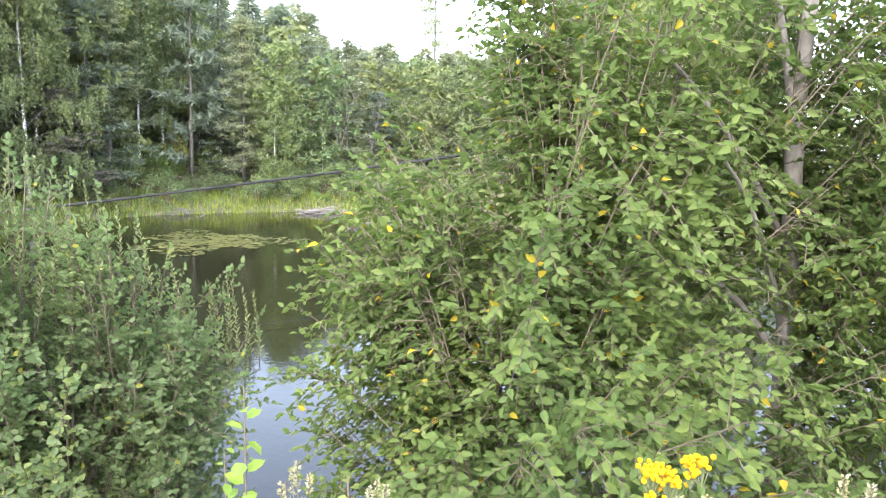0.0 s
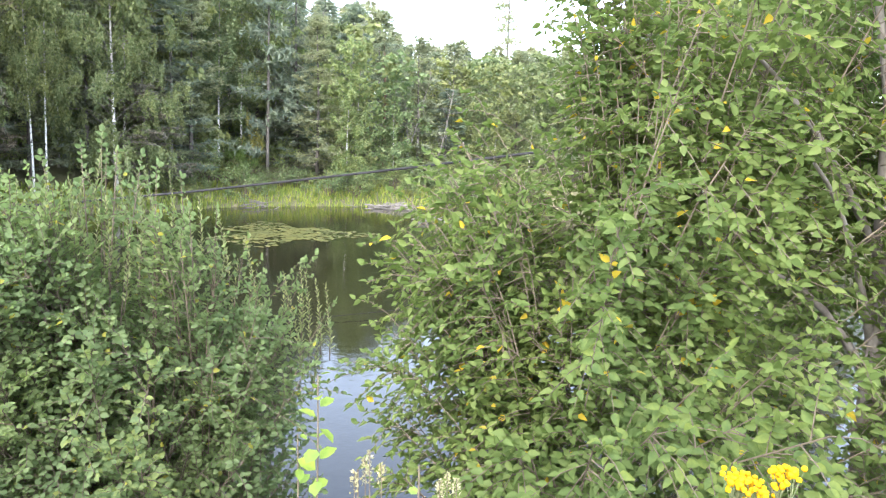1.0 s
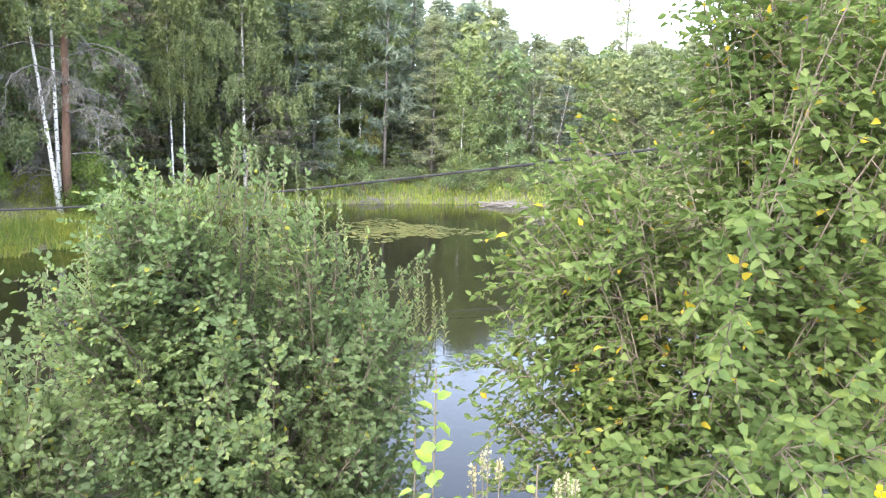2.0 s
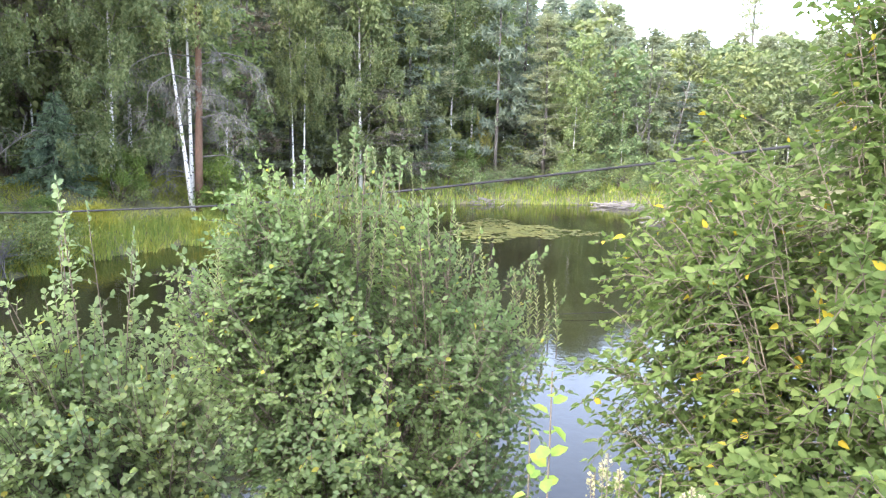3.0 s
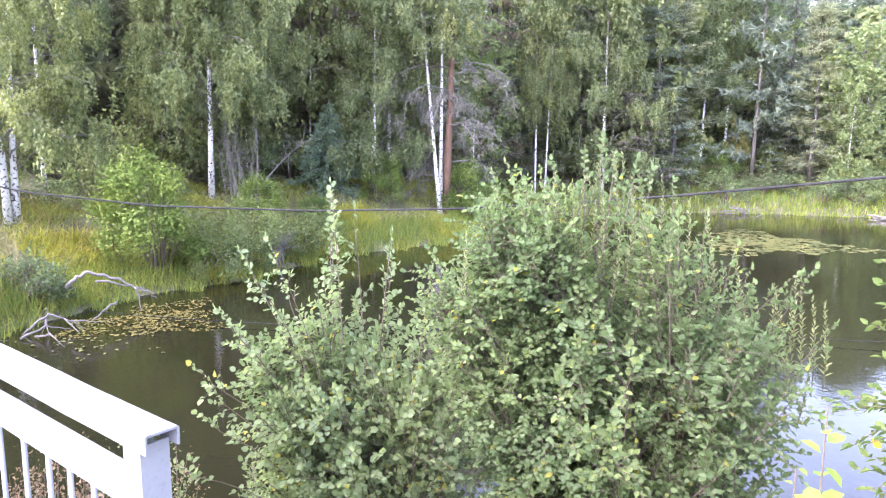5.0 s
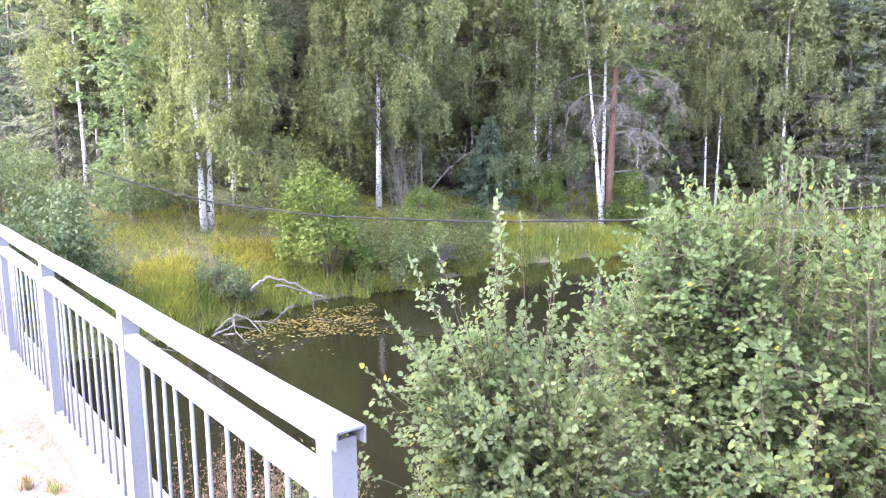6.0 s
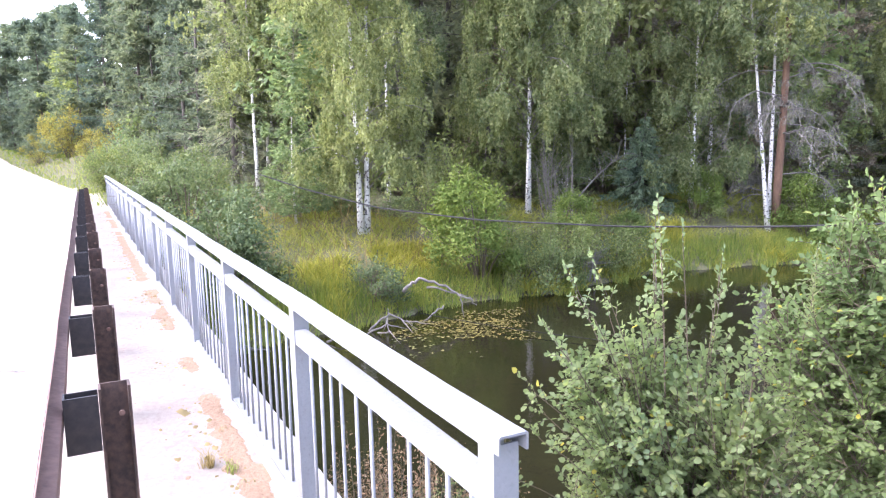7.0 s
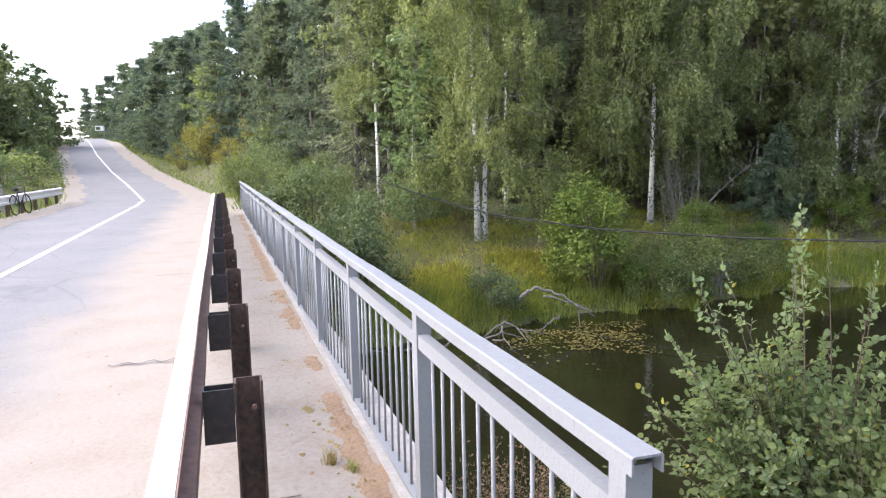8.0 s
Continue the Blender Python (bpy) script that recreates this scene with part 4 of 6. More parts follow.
# dark conifers deep in the forest, closing the view between the stems
deep = thing("conifer_tree", "dark conifer deep in the forest", "tree", "conifers deep in the forest")
dw = Soup()
dw.tube([(0, 0, 0), (0.05, 0, 8), (0, 0, 16.5)], (0.14, 0.1, 0.02), 5)
part("trunk", dw.mesh("trunk", M_BARK), deep)
m = 1200
u = rng.uniform(0, 1, m) ** 1.25
a = rng.uniform(0, 6.283, m)
r = (2.3 * (1 - u) ** 0.7 + 0.15) * np.sqrt(rng.uniform(0.05, 1.0, m))
pd = np.c_[np.cos(a) * r, np.sin(a) * r, 0.8 + u * 16 + 0.25 * np.sin(a * 3 + u * 40)]
part("crown", fast_mesh("crown", *sliver_arrays(pd, np.c_[np.cos(a), np.sin(a), rng.normal(-0.35, 0.3, m)] + rng.normal(0, 0.35, (m, 3)), rnd_dirs(m), rng.uniform(0.45, 0.95, m), rng.uniform(0.2, 0.4, m)), M_SPRUCE), deep)
set_down(deep, -34.0, 24.0)
spots = rng.uniform((-85, 3), (45, 100), (16000, 2))
dist_shore, _ = segments(spots, SHORE)
dist_road, _ = segments(spots, ROAD)
deep_at = []
for (x, y), ds, dr, pond in zip(spots, dist_shore, dist_road, in_pond(spots)):
    if pond or ds < 9.5 or ds > 46 or dr < 13 or len(deep_at) >= 210:
        continue
    yaw, far = math.degrees(math.atan2(1.4 - x, y + 0.75)), math.hypot(x - 1.4, y + 0.75)
    if yaw < -30 or far < 35 or any((x - a) ** 2 + (y - b) ** 2 < 2.6 ** 2 for a, b in deep_at) or any((x - a) ** 2 + (y - b) ** 2 < 1.5 ** 2 for a, b in taken):
        continue
    deep_at.append((x, y))
    tall = random.uniform(0.8, 1.15)
    put(deep, x, y, tall * random.uniform(0.95, 1.25), None, tall)

# woods on both sides of the road beyond the bridge
for yaw in np.arange(79.5, 98.4, 0.75):
    front = float(np.interp(yaw, (79, 84, 87, 90, 92.4, 95, 97.5, 99), (36, 44, 52, 62, 73, 95, 140, 170)))
    up = float(np.interp(yaw, (80.5, 88.2, 92.4, 95, 97.5, 99), (13.6, 11.4, 9.3, 7.9, 6.2, 5.0)))
    for row in (0.0, 0.1, 0.24):
        d = front * (1 + row) + rng.uniform(-2, 2)
        a = radians(yaw + rng.uniform(-0.35, 0.35))
        x, y = 1.2 - math.sin(a) * d, -0.8 + math.cos(a) * d
        if any((x - p) ** 2 + (y - q) ** 2 < 1.8 ** 2 for p, q in taken):
            continue
        taken.append((x, y))
        tall = (1.6 + d * math.tan(radians(up)) * random.uniform(0.74 if row == 0 else 0.88, 1.02) - on_land(x, y)[2]) / 15
        kind = random.choice((road_pine, road_pine, road_pine, road_pine, road_aspen))
        put(kind, x, y, max(0.85, min(1.4, tall * 1.3)), None, max(0.25, tall))
for k in range(40):
    k = rng.uniform(3.2, 7.6)
    i = int(k)
    c, d = ROAD[i] + (k - i) * (ROAD[i + 1] - ROAD[i]), unit((ROAD[i + 1] - ROAD[i])[:2])
    off = -rng.uniform(9.5, 20)
    x, y = c[0] + d[1] * off, c[1] - d[0] * off
    put(random.choice((road_aspen, road_pine)), x, y, 0.7, None, max(0.2, (1.6 + math.hypot(x - 1.4, y) * 0.085 - on_land(x, y)[2]) / 15))

# ---- bushes ----
wood_bush = set_down(make_shrub(3.0, 2.6, 900, 0.18, M_DECID_LEAF, "leafy undergrowth bush at the forest edge", group="undergrowth at the forest edge"), -22.0, 14.6)
grey_bush = set_down(make_shrub(2.6, 2.0, 900, 0.155, M_SHRUB, "dull green undergrowth bush at the forest edge", group="undergrowth at the forest edge"), -20.6, 19.0)
bush_a = set_down(make_shrub(2.5, 2.7, 8500, 0.085, M_BUSH, "bright green bush on the grassy bank"), -15.4, 8.9, 1.25)
bush_b = set_down(make_shrub(2.8, 1.7, 6500, 0.08, M_GREY_SHRUB, "grey-green willow bush at the water's edge"), -15.2, 11.2)
bush_c = set_down(make_shrub(3.2, 2.5, 7000, 0.1, M_SHRUB, "dark green bush beside the bridge railing"), -15.3, 2.0)
bush_d = set_down(make_shrub(1.5, 1.0, 1800, 0.06, M_SHRUB, "small dark green bush in the grass"), -14.7, 5.6)
bush_y = set_down(make_shrub(4.2, 4.4, 4200, 0.13, M_YELLOW_BUSH, "yellowing autumn bush beside the road"), -55.0, -1.2)
young_spruce = set_down(make_spruce(2.8, 0.05, 0.02, 1.45, 24, 150, 0.17, M_YOUNG_SPRUCE, "young blue-green spruce on the bank", "young spruces"), -19.2, 18.3, 1.25)
for x, y, kind, s, sz in ((-42.5, 3.2, wood_bush, 1.3, 1.35), (-15.4, 13.6, bush_b, 1.0, 0.9), (-14.9, 9.9, bush_b, 0.7, 0.7), (-10.6, 41.2, bush_a, 0.8, 0.7), (-11.4, 41.0, bush_y, 0.55, 0.4), (-10.6, 42.4, bush_y, 0.35, 1.05), (-11.6, 40.4, bush_d, 2.2, 2.0), (-8.5, 41.5, bush_d, 2.0, 1.4), (-16.6, 12.6, bush_a, 0.7, 0.6), (-17.0, 15.4, bush_a, 0.6, 0.35), (-17.2, 19.6, wood_bush, 0.5, 0.4), (-15.4, 23.0, bush_a, 1.0, 0.9), (-17.0, 9.9, wood_bush, 0.6, 0.6),
                          (-17.7, 19.4, bush_a, 0.7, 0.6), (-20.9, 15.2, bush_c, 0.9, 1.1), (-20.9, 11.0, wood_bush, 0.6, 0.45), (-19.6, 8.6, wood_bush, 0.5, 0.3), (-18.9, 10.9, bush_c, 0.6, 0.5), (-14.6, 10.6, bush_b, 0.9, 0.8),
                          (-17.9, 1.6, bush_c, 0.9, 0.9), (-20.5, 2.6, bush_c, 0.8, 0.8), (-24.5, 2.4, bush_c, 0.9, 0.9), (-29, 1.6, bush_c, 1.0, 1.0), (-22.6, 5.9, bush_c, 0.7, 0.5), (-21.6, 7.2, bush_c, 0.75, 0.45), (-20.8, 8.6, grey_bush, 0.8, 0.5), (-22.0, 10.6, grey_bush, 0.9, 0.6), (-20.6, 12.0, bush_c, 0.7, 0.5), (-19.8, 15.2, grey_bush, 0.9, 0.6), (-23.6, 7.0, grey_bush, 0.9, 0.6), (-14.5, 5.2, bush_d, 1.3, 1.2), (-35, 0.6, bush_b, 1.3, 1.5), (-47, 0.2, bush_y, 0.7, 0.6),
                          (-39, 1.0, wood_bush, 1.1, 1.0), (-60, -3.4, bush_y, 0.7, 0.6), (-50, 1.6, bush_y, 0.8, 0.9), (-58, -13.5, wood_bush, 1.4, 0.9), (-48, -11.8, wood_bush, 1.3, 0.8), (-40, -11.5, wood_bush, 1.3, 0.9), (-34, -10.8, bush_b, 1.4, 1.0),
                          (-66, -15.5, wood_bush, 1.4, 0.9)):
    put(kind, x, y, s, None, sz)
tries = rng.uniform((-40, 3), (10, 75), (2500, 2))
dist_shore, _ = segments(tries, SHORE)
dist_road, _ = segments(tries, ROAD)
kept = 0
for (x, y), ds, dr, pond in zip(tries, dist_shore, dist_road, in_pond(tries)):
    if pond or ds < (1.6 if y > 33 else 4.0) or ds > 12 or dr < 8 or kept >= 70:
        continue
    if math.hypot(x - 1.5, y + 0.8) < 24 and ds < 4.6 or (x + 18.8) ** 2 + (y - 17.8) ** 2 < 2.6 ** 2:
        continue
    kept += 1
    kind = random.choice((wood_bush, wood_bush, grey_bush))
    put(kind, x, y, random.uniform(0.7, 1.3), None, random.uniform(0.5, 1.3))


for k in range(46):
    x = rng.uniform(-15, 9)
    y = float(np.interp(x, (-15, -10.4, -3.7, 0.8, 9), (32.5, 37.5, 41.1, 42, 44))) + rng.uniform(0.7, 3.0)
    put(random.choice((wood_bush, grey_bush, wood_bush)), x, y, random.uniform(0.5, 0.9), None, random.uniform(0.35, 0.8))

# ---- grass, sedge and ground cover ----
def blades(name, pts, height, width, mat, label, lean=0.5):
    n = len(pts)
    z = land(pts)
    base = np.c_[pts, np.maximum(z, WATER - 0.1) - 0.03]
    a = rng.uniform(0, 6.283, n)
    side = np.c_[np.cos(a), np.sin(a), np.zeros(n)] * (width * rng.uniform(0.6, 1.3, n))[:, None]
    tip = base + np.c_[rng.normal(0, lean, (n, 2)) * height[:, None], height]
    mid = base * 0.45 + tip * 0.55 + np.c_[np.zeros((n, 2)), height * 0.12]
    v = np.stack([base - side, base + side, mid + side * 0.7, tip, mid - side * 0.7], 1).reshape(-1, 3)
    i = np.arange(n)[:, None] * 5
    f = np.concatenate([i + (0, 1, 2, 4), i + (4, 2, 3, 3)])
    return tagged(new(name, fast_mesh(name, v, f, mat)), label, "grass", kind="stuff")


def scatter(n, lo, hi, ok, wet=0.0):
    p = rng.uniform(lo, hi, (n, 2))
    ds, _ = segments(p, SHORE)
    dr, _ = segments(p, ROAD)
    edge = wet * (0.6 + 0.5 * np.sin(p[:, 0] * 2.3 + p[:, 1] * 3.1) + 0.4 * np.sin(p[:, 1] * 7.7))
    keep = (~in_pond(p) | (ds < edge)) & ok(p, ds, dr)
    return p[keep], ds[keep]


p, ds = scatter(95000, (-24, 1), (-12, 31), lambda p, ds, dr: (ds < 7) & (dr > 4.6))
tuft = 0.75 + 0.35 * np.sin(p[:, 0] * 1.9 + 2 * np.sin(p[:, 1] * 0.8)) + 0.25 * np.sin(p[:, 1] * 2.7 + p[:, 0])
blades("grass", p, rng.uniform(0.08, 0.36, len(p)) * np.maximum(0.35, tuft) * np.where(ds < 1.5, 1.0, 0.8), 0.012, M_GRASS, "tall yellow-green meadow grass on the bank", 1.0)
p, ds = scatter(46000, (-18, 4), (-12, 20), lambda p, ds, dr: (ds < 2.6) & (np.sin(p[:, 0] * 1.3 + p[:, 1] * 0.7) + np.sin(p[:, 1] * 1.9) > 0.2), 0.2)
blades("yellow_grass", p, rng.uniform(0.15, 0.45, len(p)), 0.014, M_YELLOWGRASS, "golden yellow flowering grass along the bank", 0.7)
p, ds = scatter(60000, (-19, 1), (-12, 31), lambda p, ds, dr: (ds < 1.2) & (dr > 4), 0.5)
blades("sedge", p, rng.uniform(0.2, 0.55, len(p)), 0.012, M_REED, "bright sedge along the waterline", 0.25)
p, ds = scatter(50000, (-20, 29), (8, 50), lambda p, ds, dr: ds < 2.2, 0.5)
blades("shore_grass", p, rng.uniform(0.15, 0.5, len(p)), 0.03, M_REED, "green sedge on the far shore", 0.25)
p, ds = scatter(90000, (-130, -40), (-24, 10), lambda p, ds, dr: (dr > 3.3) & (dr < 9))
blades("verge_grass", p, rng.uniform(0.1, 0.36, len(p)), 0.022, M_REED, "rough grass on the road verge")
p, ds = scatter(26000, (-24, -1), (8, 5), lambda p, ds, dr: (dr > 4.3) & ((p[:, 0] > 0.2) | (p[:, 0] < -14)))
blades("bank_grass", p, rng.uniform(0.08, 0.3, len(p)), 0.005, M_GRASS, "sparse grass on the bridge embankment")
p, ds = scatter(2500, (-24, -1), (0, 8), lambda p, ds, dr: (dr > 4.4) & (p[:, 0] < -15.5))
blades("dry_grass", p, rng.uniform(0.3, 0.8, len(p)), 0.012, M_DRYGRASS, "dry straw-coloured grass near the bridge end")
# ---- plants close to the footway ----
def leafy_bush(base_pts, lobes, stems_n, twigs_n, spacing, leaf, shape, fold, twig_len, droop=0.0, r0=0.022, up=0.35, extra_tips=(), bare=0.0):
    """Stems from the ground to tips spread over lobes, twigs along them, and leaves along the twigs.
    Gives wood, and the leaves' places, axes, upper sides and sizes."""
    wood = Soup()
    wts = np.array([l[2] for l in lobes], float)
    P, A, N, S = [], [], [], []

    def twig(start, d, length):
        d = unit(d)
        end = start + d * length + np.array([0, 0, -droop * length])
        line = curve(start, end, (0, 0, 0.08 * length), 3)
        wood.tube(line, np.linspace(0.003, 0.0015, 3), 3, False)
        m = max(3, int(length / spacing))
        s = (np.arange(m) + rng.uniform(0, 0.6, m)) / m * 0.85 + 0.15
        p = along(line, s)
        side = unit(np.cross(d, (0, 0, 1)) + 1e-6)
        sign = np.where(np.arange(m) % 2 == 0, 1.0, -1.0)[:, None]
        ax = d * 0.65 + side * sign * 0.8 + rng.normal(0, 0.3, (m, 3)) - (0, 0, droop * 0.8)
        P.append(np.r_[p, [end]])
        A.append(np.r_[ax, [d - (0, 0, droop * 0.5)]])
        N.append(rng.normal(0, 0.42, (m + 1, 3)) + (0, 0, 0.7) + unit(np.r_[start[:2] - hub, 0.0]) * 0.9)
        S.append(leaf * rng.uniform(0.65, 1.15, m + 1))

    hub = np.mean([np.asarray(l[0])[:2] for l in lobes], 0)
    tips = []
    for k in range(stems_n):
        c, r, _ = lobes[rng.choice(len(lobes), p=wts / wts.sum())]
        d = rnd_dirs(1)[0]
        tips.append(np.asarray(c) + d * np.asarray(r) * rng.uniform(0.3, 1.0) ** 0.4)
    tips += [np.asarray(t, float) for t in extra_tips]
    for k, tip in enumerate(tips):
        b = np.asarray(min(base_pts, key=lambda q: math.hypot(q[0] - tip[0], q[1] - tip[1])) if rng.uniform() < 0.8 else base_pts[rng.integers(len(base_pts))], float)
        b = np.r_[b, land([b])[0] - 0.05] if len(b) == 2 else b
        h = tip[2] - b[2]
        line = curve(b, tip, (-0.25 * (tip[0] - b[0]), -0.25 * (tip[1] - b[1]), 0.12 * h), 8)
        wood.tube(along(line, np.linspace(bare, 1, 8)), np.linspace(r0, 0.003, 8) * rng.uniform(0.6, 1.1), 5, False)
        d_end = unit(line[-1] - line[-2])
        twig(tip, d_end + (0, 0, up), twig_len * 0.8)
        lone = k >= stems_n
        for j in range(twigs_n):
            s = rng.uniform(0.45, 1.0) if lone else rng.uniform(0.35, 1.0) ** 0.55
            q = along(line, [s])[0]
            out = unit(np.r_[q[:2] - line[0][:2], 0.1])
            d = rnd_dirs(1)[0] * 0.9 + out * 0.5 + d_end * 0.4 + (0, 0, up)
            twig(q, d, twig_len * (rng.uniform(0.2, 0.5) if lone else rng.uniform(0.5, 1.25)))
    return wood, np.concatenate(P), np.concatenate(A), np.concatenate(N), np.concatenate(S)


def one_leaf(name, shape, fold, mat):
    v, f = leaf_arrays(np.zeros((1, 3)), np.array([[1.0, 0, 0]]), np.array([[0, 0, 1.0]]), np.ones(1), shape, fold)
    return fast_mesh(name, v, f, mat)


def build_bush(t, data, mat, wood_mat, shape, fold, near, singles=300):
    """Wood, the leaves nearest a place of the plan as parts of their own, and the rest joined."""
    wood, P, A, N, S = data
    part("branch", wood.mesh("branch", wood_mat, True), t)
    order = np.argsort(np.linalg.norm(P - np.asarray(near), axis=1))
    own, rest = order[:singles], order[singles:]
    part("foliage", fast_mesh("foliage", *leaf_arrays(P[rest], A[rest], N[rest], S[rest], shape, fold), mat), t)["kind"] = "stuff"
    me = one_leaf("leaf", shape, fold, mat)
    ax = unit(A[own])
    side = unit(np.cross(ax, N[own]))
    up = np.cross(side, ax)
    for a, s, u, p, k in zip(ax, side, up, P[own], S[own]):
        o = part("leaf", me, t)
        o.matrix_basis = Matrix(((a[0] * k, s[0] * k, u[0] * k, p[0]), (a[1] * k, s[1] * k, u[1] * k, p[1]), (a[2] * k, s[2] * k, u[2] * k, p[2]), (0, 0, 0, 1)))


# the willow bush in the middle
t = thing("willow_bush", "dense goat willow bush with grey-green leaves and upright shoots", "bush")
shoots = [(-0.61, 3.32, 1.42), (-0.58, 3.3, 1.3), (-0.5, 3.25, 1.32), (-0.36, 3.22, 1.3), (-0.73, 3.04, 1.15), (-0.81, 3.11, 1.28), (-0.94, 2.79, 0.85), (-1.1, 2.68, 0.65), (0.2, 3.31, 0.85), (0.5, 3.3, 0.72), (0.56, 3.29, 0.78),
          (0.66, 3.3, 0.5), (0.45, 3.27, 0.76), (-0.14, 3.31, 1.18), (-0.25, 3.2, 1.25), (0.05, 3.3, 1.0), (-1.0, 2.9, 0.95), (-0.66, 3.2, 1.35), (0.3, 3.2, 0.75)]
data = leafy_bush([(-0.25, 3.05), (0.0, 3.2), (-0.5, 3.0)],
                  [((-0.25, 3.05, -0.1), (0.95, 0.8, 1.15), 3), ((-0.5, 3.1, 0.75), (0.6, 0.5, 0.45), 1.8), ((0.25, 3.15, 0.0), (0.48, 0.45, 0.75), 1.2), ((-0.2, 2.75, -0.9), (1.0, 0.6, 0.7), 0.9), ((-0.8, 2.8, 0.2), (0.45, 0.4, 0.6), 0.8), ((-0.8, 2.85, 0.92), (0.33, 0.38, 0.4), 1.2), ((-0.97, 2.6, 0.55), (0.3, 0.33, 0.5), 1.0)],
                  300, 26, 0.026, 0.042, BROAD, 0.2, 0.25, 0.12, r0=0.007, up=0.2, extra_tips=shoots, bare=0.4)
build_bush(t, data, M_WILLOW, M_TWIG, BROAD, 0.2, (0.1, 2.0, 0.4))
stalk, P, A, N, L = Soup(), [], [], [], []
for x, y, z in [(-0.56, 3.23, 1.58), (-0.5, 3.26, 1.5), (-0.64, 3.2, 1.36), (-0.76, 3.02, 1.38), (-0.83, 2.87, 1.32), (-0.93, 2.69, 1.26), (-0.37, 3.32, 1.4), (-0.24, 3.37, 1.37), (-0.09, 3.43, 1.23), (0.05, 3.47, 1.0),
                (0.18, 3.5, 0.93), (0.41, 3.46, 0.79), (0.51, 3.48, 0.82), (0.6, 3.5, 0.73), (0.66, 3.5, 0.72), (0.45, 3.47, 0.62), (-0.94, 2.56, 1.2), (-1.04, 2.48, 0.97), (-0.67, 3.07, 1.33), (-0.3, 3.1, 1.25), (-0.45, 3.0, 1.3)]:
    for q in range(2):
        tip = np.array([x, y, z]) + (rng.normal(0, 1, 3) * (0.07, 0.09, 0.06) - (0, 0, 0.1) if q else 0)
        ln = curve(tip - (rng.normal(0, 0.05), rng.normal(0, 0.05), 0.5), tip, (0.01, 0.01, 0), 6)
        stalk.tube(ln, np.linspace(0.004, 0.0012, 6), 4, False)
        m = 40
        u = np.linspace(0.15, 1.0, m)
        turn = np.arange(m) * 2.4 + rng.uniform(0, 6)
        P.append(along(ln, u))
        A.append(np.c_[np.cos(turn), np.sin(turn), 0.9 + 1.2 * u] + rng.normal(0, 0.2, (m, 3)))
        N.append(np.c_[-np.cos(turn) * 0.6, -np.sin(turn) * 0.6, np.full(m, 0.7)] + rng.normal(0, 0.3, (m, 3)))
        L.append(rng.uniform(0.8, 1.2, m) * (0.052 - 0.026 * u))
part("shoot_stem", stalk.mesh("shoot_stem", M_TWIG, True), t)["kind"] = "stuff"
part("shoot_leaves", fast_mesh("shoot_leaves", *leaf_arrays(np.concatenate(P), np.concatenate(A), np.concatenate(N), np.concatenate(L), SLIM, 0.2), M_SHOOT), t, "pale slim-leaved young shoots")["kind"] = "stuff"

# the younger alder beside it
t = thing("alder_bush", "young alder with round grey-green leaves and one tall leader", "bush")
data = leafy_bush([(-1.95, 2.45), (-1.75, 2.45), (-2.1, 2.5), (-1.5, 2.5)],
                  [((-1.95, 2.35, -0.55), (0.64, 0.5, 0.72), 3), ((-2.1, 2.45, 0.25), (0.22, 0.22, 0.36), 0.5), ((-1.6, 2.65, 0.0), (0.32, 0.3, 0.38), 1.2), ((-2.25, 2.1, -0.1), (0.3, 0.28, 0.42), 0.8), ((-1.2, 2.6, -0.4), (0.4, 0.4, 0.6), 0.9), ((-1.8, 2.1, -1.0), (0.8, 0.4, 0.5), 0.7)],
                  185, 14, 0.03, 0.046, ROUND, 0.18, 0.26, 0.05, r0=0.007, up=0.25, bare=0.35,
                  extra_tips=[(-2.26, 2.6, 0.98), (-2.22, 2.55, 0.8), (-2.5, 2.14, 0.6), (-2.42, 1.93, 0.3), (-1.57, 2.83, 0.45), (-1.77, 2.66, 0.62), (-2.32, 1.75, -0.1), (-2.35, 2.3, 0.45), (-1.91, 2.29, 1.1), (-1.9, 2.3, 0.95), (-1.81, 2.39, 0.95), (-1.66, 2.53, 0.8), (-2.06, 1.97, 0.8), (-2.06, 1.8, 0.75), (-2.06, 1.64, 0.45), (-2.04, 1.48, 0.18), (-2.03, 1.5, -0.1), (-2.04, 1.31, -0.3), (-1.46, 2.7, 0.65)])
build_bush(t, data, M_ALDER, M_TWIG, ROUND, 0.15, (-1.5, 1.8, 0.3))

